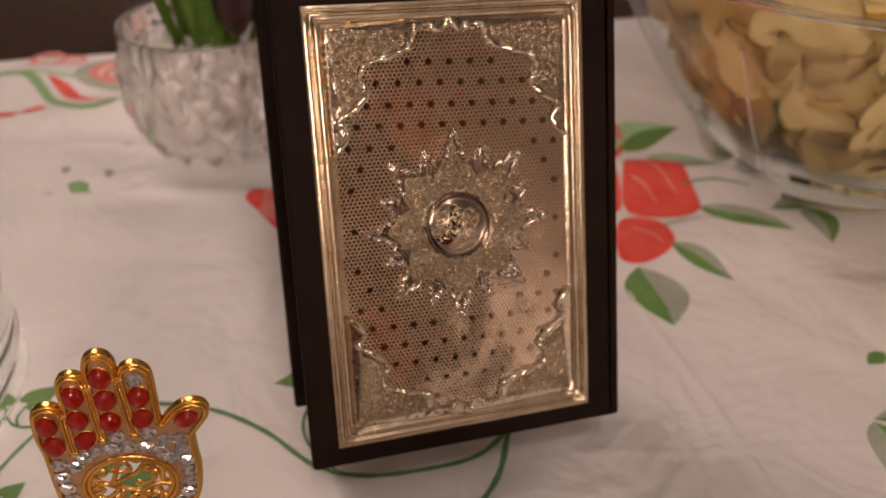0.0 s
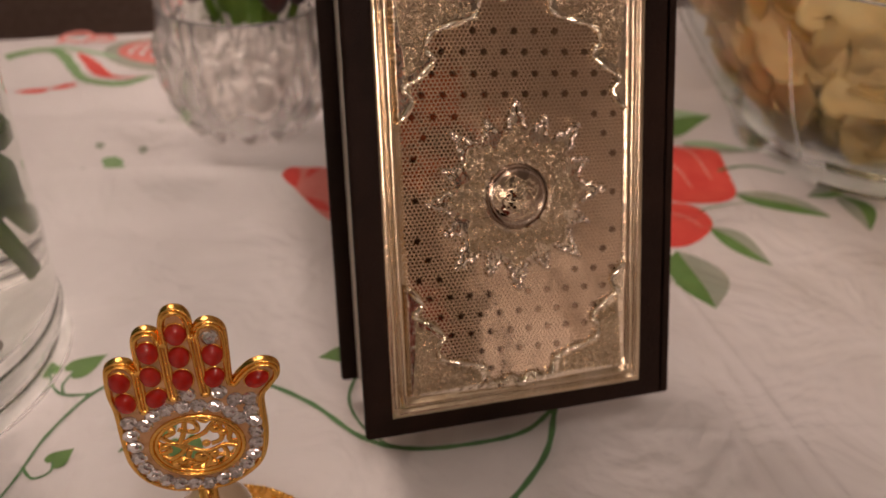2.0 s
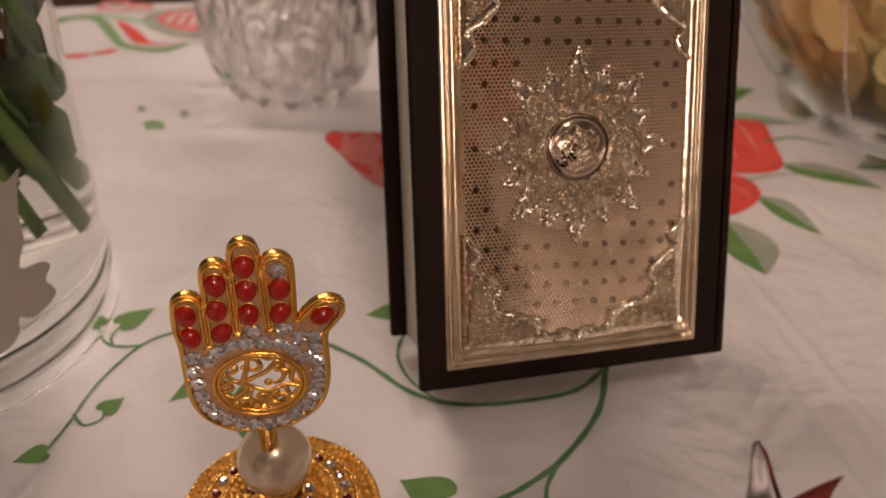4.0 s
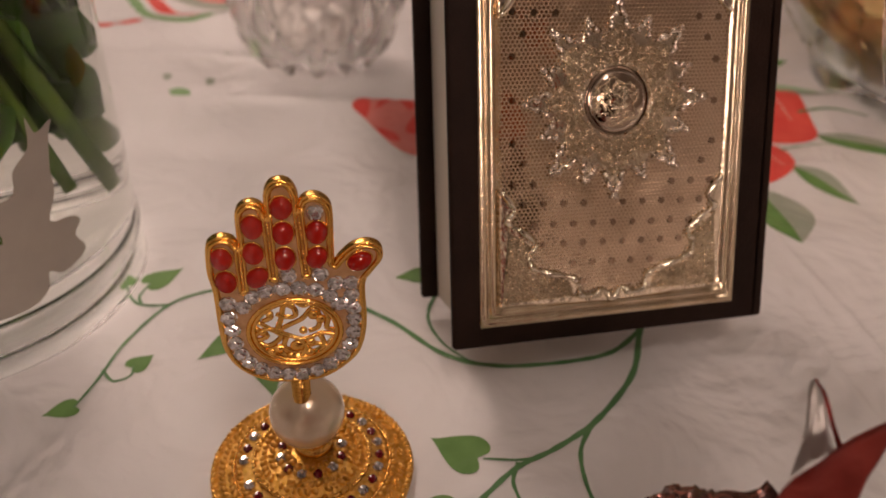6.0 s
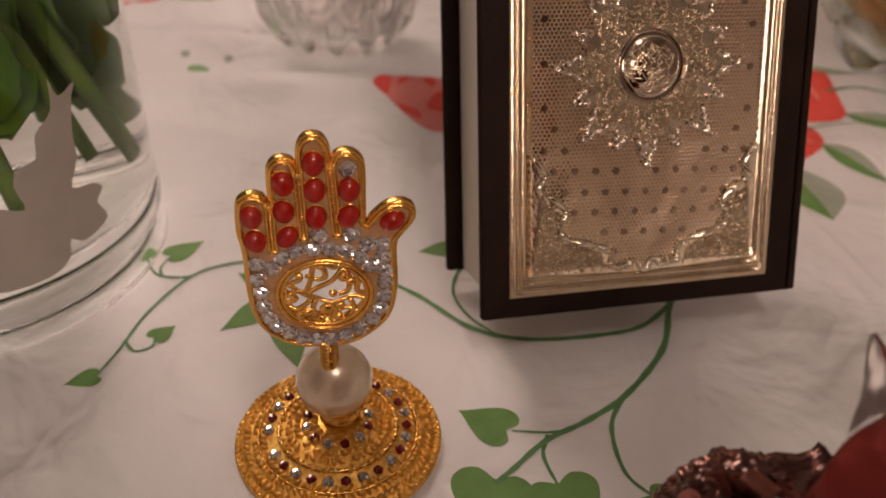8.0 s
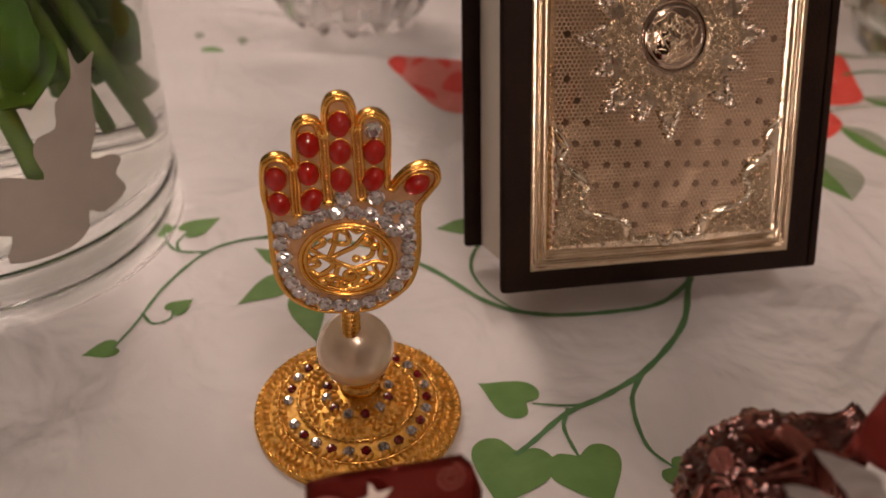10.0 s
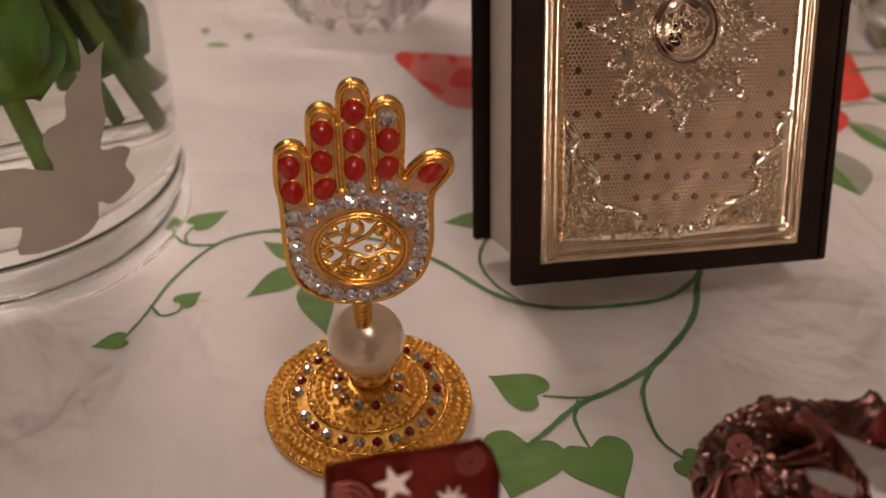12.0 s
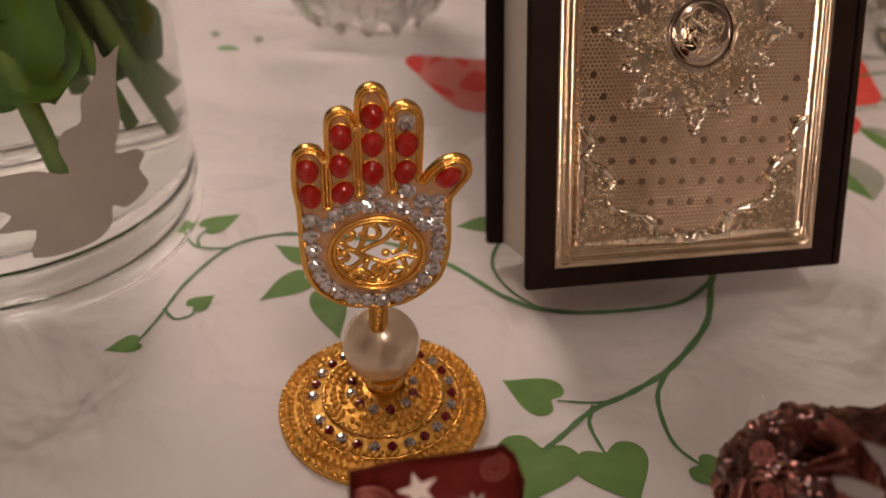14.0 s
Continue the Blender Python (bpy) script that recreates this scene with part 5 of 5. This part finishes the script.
# ---------------------------------------------------------------- dish of wrapped sweets
dish = tagged(part("dish", lathe([(0, -0.0005), (0.034, -0.0005), (0.036, 0.003), (0.052, 0.014), (0.060, 0.024), (0.0588, 0.025), (0.050, 0.0165), (0.034, 0.006), (0, 0.005)], 64), DISH, at=pose(0.032, -0.160, 0)), "small white dish under the wrapped sweets", "dish")


def wrap_radius(n, seed, soft):
    """How far crinkled foil stands off in direction n."""
    return 1.06 + soft * (0.10 * noise.noise(n * 2.3 + Vector((seed, 0, 0))) - 0.26 * abs(noise.noise(n * 3.8 + Vector((0, seed, 0)))) - 0.14 * abs(noise.noise(n * 8 + Vector((0, 0, seed)))) + 0.05 * math.sin(9 * n.y + 7 * noise.noise(n * 1.7 + Vector((seed, seed, 0)))))


def crumple(r, seed, squash=(1, 0.85, 0.8), detail=4, soft=1.0):
    bm = bmesh.new()
    bmesh.ops.create_icosphere(bm, subdivisions=detail, radius=1)
    for v in bm.verts:
        n = v.co.normalized()
        v.co = Vector((n.x * squash[0], n.y * squash[1], n.z * squash[2])) * r * wrap_radius(n, seed, soft)
    return bm


def fan(width, length, waves, seed, bm=None):
    """The pleated loose end of a twisted wrapper, spreading along +x."""
    out = bm or bmesh.new()
    prev = None
    for i in range(9):
        t = i / 8
        row = []
        for j in range(17):
            s = j / 8 - 1
            w = 0.12 + 0.88 * t ** 0.8
            row.append(out.verts.new((length * t * (1 - 0.12 * s * s + 0.08 * math.sin(j * 2.1 + seed)), width * s * w * 0.5, 0.0022 * math.sin(s * waves + seed) * (0.5 + t))))
        if prev:
            for k in range(16):
                out.faces.new((prev[k], prev[k + 1], row[k + 1], row[k]))
        prev = row
    bmesh.ops.solidify(out, geom=out.faces[:], thickness=0.00012)
    bmesh.ops.recalc_face_normals(out, faces=out.faces)
    return out


def swirl(parent, m, r, ink, turns=2.2):
    pts = [(r * (0.15 + 0.85 * t) * math.cos(t * turns * math.tau), r * (0.15 + 0.85 * t) * math.sin(t * turns * math.tau), 0) for t in (i / 48 for i in range(49))]
    part("printed_swirl", tube(pts, r * 0.07, sides=4, flat=0.3), ink, parent, at=m)


def sweet(place, turn, r, foil, seed, label, ends=((1, 0.020, 0.016), (-1, 0.020, 0.016)), end_foil=None):
    ob = thing("wrapped_sweet", Matrix.Translation(place) @ Euler([radians(t) for t in turn]).to_matrix().to_4x4(), label, "sweet", "wrapped sweets")
    core = part("wrapper", crumple(r, seed, (1.15, 0.9, 0.85)), foil, ob, smooth=False)
    for side, w, l in ends:
        part("twist_end", fan(w, l, 9, seed + side), end_foil or foil, ob, at=pose(side * r * 1.0, 0, 0, 0, 0, 0 if side > 0 else 180))
    return ob, core


DARK = "crumpled dark brown foil-wrapped sweet in the dish"
RED = "shiny red-brown foil-wrapped sweet in the dish"
NEAR_R, NEAR_SEED, NEAR_SQUASH = 0.0116, 3.1, (1.22, 1.05, 1.05)
NEAR_M = Matrix.Translation((0.0518, -0.1026, 0.0492)) @ Euler((radians(10), radians(-18), radians(26))).to_matrix().to_4x4()
near_sweet = thing("wrapped_sweet", NEAR_M, "crumpled dark brown foil sweet printed with rose swirls", "sweet", "wrapped sweets")
core = part("wrapper", crumple(NEAR_R, NEAR_SEED, NEAR_SQUASH, 6, 0.62), FOIL_SWIRL, near_sweet)
part("twist_neck", lathe([(0.0072, 0.0), (0.0060, 0.003), (0.0042, 0.006), (0.0036, 0.008), (0.0042, 0.010)], 36, lambda a, z: 1 + 0.16 * math.sin(9 * a + z * 400)), FOIL_SWIRL, near_sweet, at=pose(0.0098, 0.0, 0.0030, 0, 76, 0))
part("twist_end", fan(0.013, 0.0105, 11, 1.4), FOIL_RED, near_sweet, "pleated brown-red foil end", at=pose(0.0165, 0, 0.0020, -50, 14, 0))


def on_near_sweet(d):
    n = (NEAR_M.to_3x3().inverted() @ Vector(d)).normalized()
    p = Vector((n.x * NEAR_SQUASH[0], n.y * NEAR_SQUASH[1], n.z * NEAR_SQUASH[2])) * NEAR_R * (wrap_radius(n, NEAR_SEED, 0.62) + 0.03)
    return Matrix.Translation(p) @ n.to_track_quat("Z", "Y").to_matrix().to_4x4()


for d, size in (((-0.62, -0.22, 0.75), 0.0022), ((-0.10, -0.50, 0.86), 0.0017), ((-0.55, -0.66, 0.52), 0.0020), ((0.22, -0.72, 0.66), 0.0021)):
    swirl(core, on_near_sweet(d), size, INK_ROSE, 3.2)
for d, size, turn in (((-0.25, -0.55, 0.80), 0.0046, 20), ((0.10, -0.35, 0.93), 0.0040, 70), ((-0.72, -0.45, 0.52), 0.0044, -30), ((0.35, -0.60, 0.72), 0.0050, 45), ((-0.45, -0.05, 0.89), 0.0036, 100)):
    part("foil_fold", fan(size, size * 1.5, 6, turn), FOIL_ROSE, core, "raised rose-brown crease", at=on_near_sweet(d) @ pose(0, 0, 0.0002, 0, -16, turn))
sweet((0.0850, -0.1120, 0.0500), (20, 25, 70), 0.0165, FOIL_RED, 5.7, RED, ends=((-1, 0.020, 0.014),))
sweet((0.0800, -0.1300, 0.0280), (0, 0, 70), 0.0150, FOIL_BROWN, 3.6, DARK)
sweet((0.0500, -0.1150, 0.0290), (0, 0, 40), 0.0130, FOIL_BROWN, 4.9, DARK)
sweet((0.0290, -0.1560, 0.0410), (0, 10, 100), 0.016, FOIL_BROWN, 8.2, DARK)
sweet((-0.0080, -0.1560, 0.0400), (0, -10, 20), 0.016, FOIL_RED, 2.4, RED)
sweet((0.0560, -0.1650, 0.0400), (0, 10, 150), 0.016, FOIL_RED, 9.9, RED)
sweet((0.0180, -0.1900, 0.0380), (0, 5, 60), 0.016, FOIL_BROWN, 1.2, DARK)
sweet((0.0400, -0.1500, 0.0200), (0, 0, 10), 0.015, FOIL_BROWN, 4.2, DARK)
sweet((0.0100, -0.1700, 0.0200), (0, 0, 80), 0.015, FOIL_RED, 6.2, RED)
sweet((0.0640, -0.1300, 0.0300), (0, 0, 120), 0.016, FOIL_BROWN, 7.7, DARK)


def sheet(corners, foil, name, parent, ripple=0.0008, label="", seed=0.0, count=14):
    """A loose foil flap between four corners."""
    bm = bmesh.new()
    a, b, c, d = [Vector(p) for p in corners]
    n = (b - a).cross(d - a).normalized()
    rows = []
    for i in range(count + 1):
        t = i / count
        rows.append([bm.verts.new((a.lerp(b, s)).lerp(d.lerp(c, s), t + (1 - t) * 0.30 * max(0.0, (s - 0.84) / 0.16) ** 2) + n * ripple * (math.sin(s * 7 + seed) + 0.6 * math.sin(t * 5 + s * 3 + seed))) for s in (j / count for j in range(count + 1))])
    for r0, r1 in zip(rows, rows[1:]):
        for j in range(count):
            bm.faces.new((r0[j], r0[j + 1], r1[j + 1], r1[j]))
    bmesh.ops.solidify(bm, geom=bm.faces[:], thickness=0.00012)
    bmesh.ops.recalc_face_normals(bm, faces=bm.faces)
    return part(name, bm, foil, parent, label)


# sweet whose printed flap stands up beside the gold base
flat_sweet = thing("wrapped_sweet", pose(0, 0, 0), "red-brown foil sweet with a printed flap standing up", "sweet", "wrapped sweets")
part("wrapper", crumple(0.015, 11.0, (1.2, 0.9, 0.8)), FOIL_RED, flat_sweet, smooth=False, at=pose(-0.004, -0.132, 0.0440, 0, 0, 15))
P0, P1, P2, P3 = Vector((-0.0172, -0.1290, 0.0688)), Vector((0.0066, -0.1205, 0.0706)), Vector((0.0070, -0.1270, 0.0480)), Vector((-0.0160, -0.1370, 0.0470))
flap = sheet((P0, P1, P2, P3), FOIL_RED, "printed_flap", flat_sweet, 0.0005, "red-brown flap with pale stars")
ax, ay = (P1 - P0).normalized(), (P3 - P0).normalized()
an = ax.cross(ay).normalized()
if an.y > 0:
    an = -an


def star_plate(cx, cy, r0, r1, points, turn, name="printed_star"):
    loop = []
    for i in range(points * 2):
        a, r = math.pi * i / points + turn, (r0 if i % 2 == 0 else r1)
        loop.append((r * math.cos(a), r * math.sin(a)))
    bm = plate([loop], 0.00005)
    x, up = ax, an.cross(ax).normalized()
    if up.z < 0:
        up = -up
    m = Matrix.Identity(4)
    nn = x.cross(up)
    for i in range(3):
        m[i][0], m[i][1], m[i][2] = x[i], up[i], nn[i]
    m.translation = P0 + ax * cx + ay * cy + an * 0.0011
    part(name, bm, INK_WHITE, flap, smooth=False, at=m)
    return m


m = star_plate(0.0095, 0.0042, 0.0030, 0.0012, 5, radians(100))
star_plate(0.0175, 0.0085, 0.0026, 0.0011, 9, 0.2)
swirl(flap, Matrix.Translation(P0 + ax * 0.0200 + ay * 0.0028 + an * 0.0011) @ m.to_3x3().to_4x4(), 0.0022, INK_ROSE)
for r in (0.0022, 0.0032, 0.0042):
    arc = [P0 + ax * (0.0022 + r * math.cos(a)) + ay * (0.0068 - r * math.sin(a)) + an * 0.0009 for a in (math.pi * i / 16 for i in range(17)) if 0.0022 + r * math.cos(a) > 0.0003]
    part("printed_arc", tube(arc, 0.00028, sides=4), INK_ROSE, flap)

def curved_flap(left, right, name, foil, parent, label="", bulge=0.001, count=16):
    """A foil flap between two smooth edges, bulging off the straight."""
    a, b = spline(left, per=count // max(1, len(left) - 1)), spline(right, per=count // max(1, len(right) - 1))
    count = min(len(a), len(b)) - 1
    bm = bmesh.new()
    rows = []
    for i in range(count + 1):
        p, q = a[round(i * (len(a) - 1) / count)], b[round(i * (len(b) - 1) / count)]
        out = (q - p).cross(a[-1] - a[0])
        out = out.normalized() if out.length > 1e-12 else Vector((0, -1, 0))
        rows.append([bm.verts.new(p.lerp(q, k / 10) + out * (bulge * math.sin(math.pi * k / 10) + 0.00025 * math.sin(k * 1.9 + i * 0.7))) for k in range(11)])
    for r0, r1 in zip(rows, rows[1:]):
        for k in range(10):
            bm.faces.new((r0[k], r0[k + 1], r1[k + 1], r1[k]))
    bmesh.ops.solidify(bm, geom=bm.faces[:], thickness=0.00015)
    bmesh.ops.recalc_face_normals(bm, faces=bm.faces)
    return part(name, bm, foil, parent, label)


# open wrapper end of the red sweet: a tall fin with its silver inside showing
fins = thing("torn_wrapper", pose(0, 0, 0), "torn brown-red sweet wrapper with its silver inside showing", "wrapper")
curved_flap([(0.0662, -0.0930, 0.0862), (0.0655, -0.0982, 0.0798), (0.0632, -0.1033, 0.0742)], [(0.0664, -0.0930, 0.0862), (0.0680, -0.0942, 0.0834), (0.0708, -0.0985, 0.0765)], "silver_fin", FOIL_SILVER, fins, "grey silver fin", 0.0012)
curved_flap([(0.0664, -0.0929, 0.0863), (0.0682, -0.0940, 0.0835), (0.0712, -0.0982, 0.0765)], [(0.0667, -0.0927, 0.0863), (0.0688, -0.0938, 0.0835), (0.0722, -0.0980, 0.0765)], "fin_edge", FOIL_RED, fins, "folded red edge of the fin", 0.0003)
curved_flap([(0.0800, -0.0960, 0.0838), (0.0715, -0.1000, 0.0818), (0.0669, -0.1036, 0.0800), (0.0617, -0.1070, 0.0780), (0.0571, -0.1128, 0.0722)], [(0.0689, -0.1148, 0.0656), (0.0652, -0.1144, 0.068), (0.0607, -0.1143, 0.0703), (0.0571, -0.1143, 0.0722), (0.0535, -0.115, 0.0731)], "front_flap", FOIL_RED, fins, "dark red-brown printed flap", 0.0018, 24)
curved_flap([(0.0506, -0.1165, 0.0745), (0.0551, -0.1159, 0.0729), (0.0607, -0.1157, 0.0704)], [(0.0575, -0.1193, 0.0675), (0.06, -0.119, 0.0665), (0.0634, -0.1185, 0.0654)], "silver_flap", FOIL_SILVER, fins, "", 0.0004)
curved_flap([(0.0465, -0.1213, 0.0721), (0.0501, -0.1205, 0.0713), (0.0544, -0.1203, 0.0694)], [(0.0474, -0.1221, 0.0707), (0.0503, -0.122, 0.0694), (0.0537, -0.1217, 0.068)], "silver_flap", FOIL_SILVER, fins, "", 0.0003)
curved_flap([(0.0485, -0.1085, 0.0687), (0.0536, -0.1093, 0.0651)], [(0.0502, -0.1071, 0.0696), (0.0553, -0.1077, 0.0663)], "rose_fold", FOIL_ROSE, fins, "pinkish glossy fold", 0.0007)

for ob in list(scene.objects):
    if ob.type == "MESH" and ob.data.materials and ob.data.materials[0] in (CRYSTAL, VASE_GLASS, BOWL_GLASS, WATER, WATER_IN_GLASS, BOWL_WALL):
        ob.visible_shadow = False
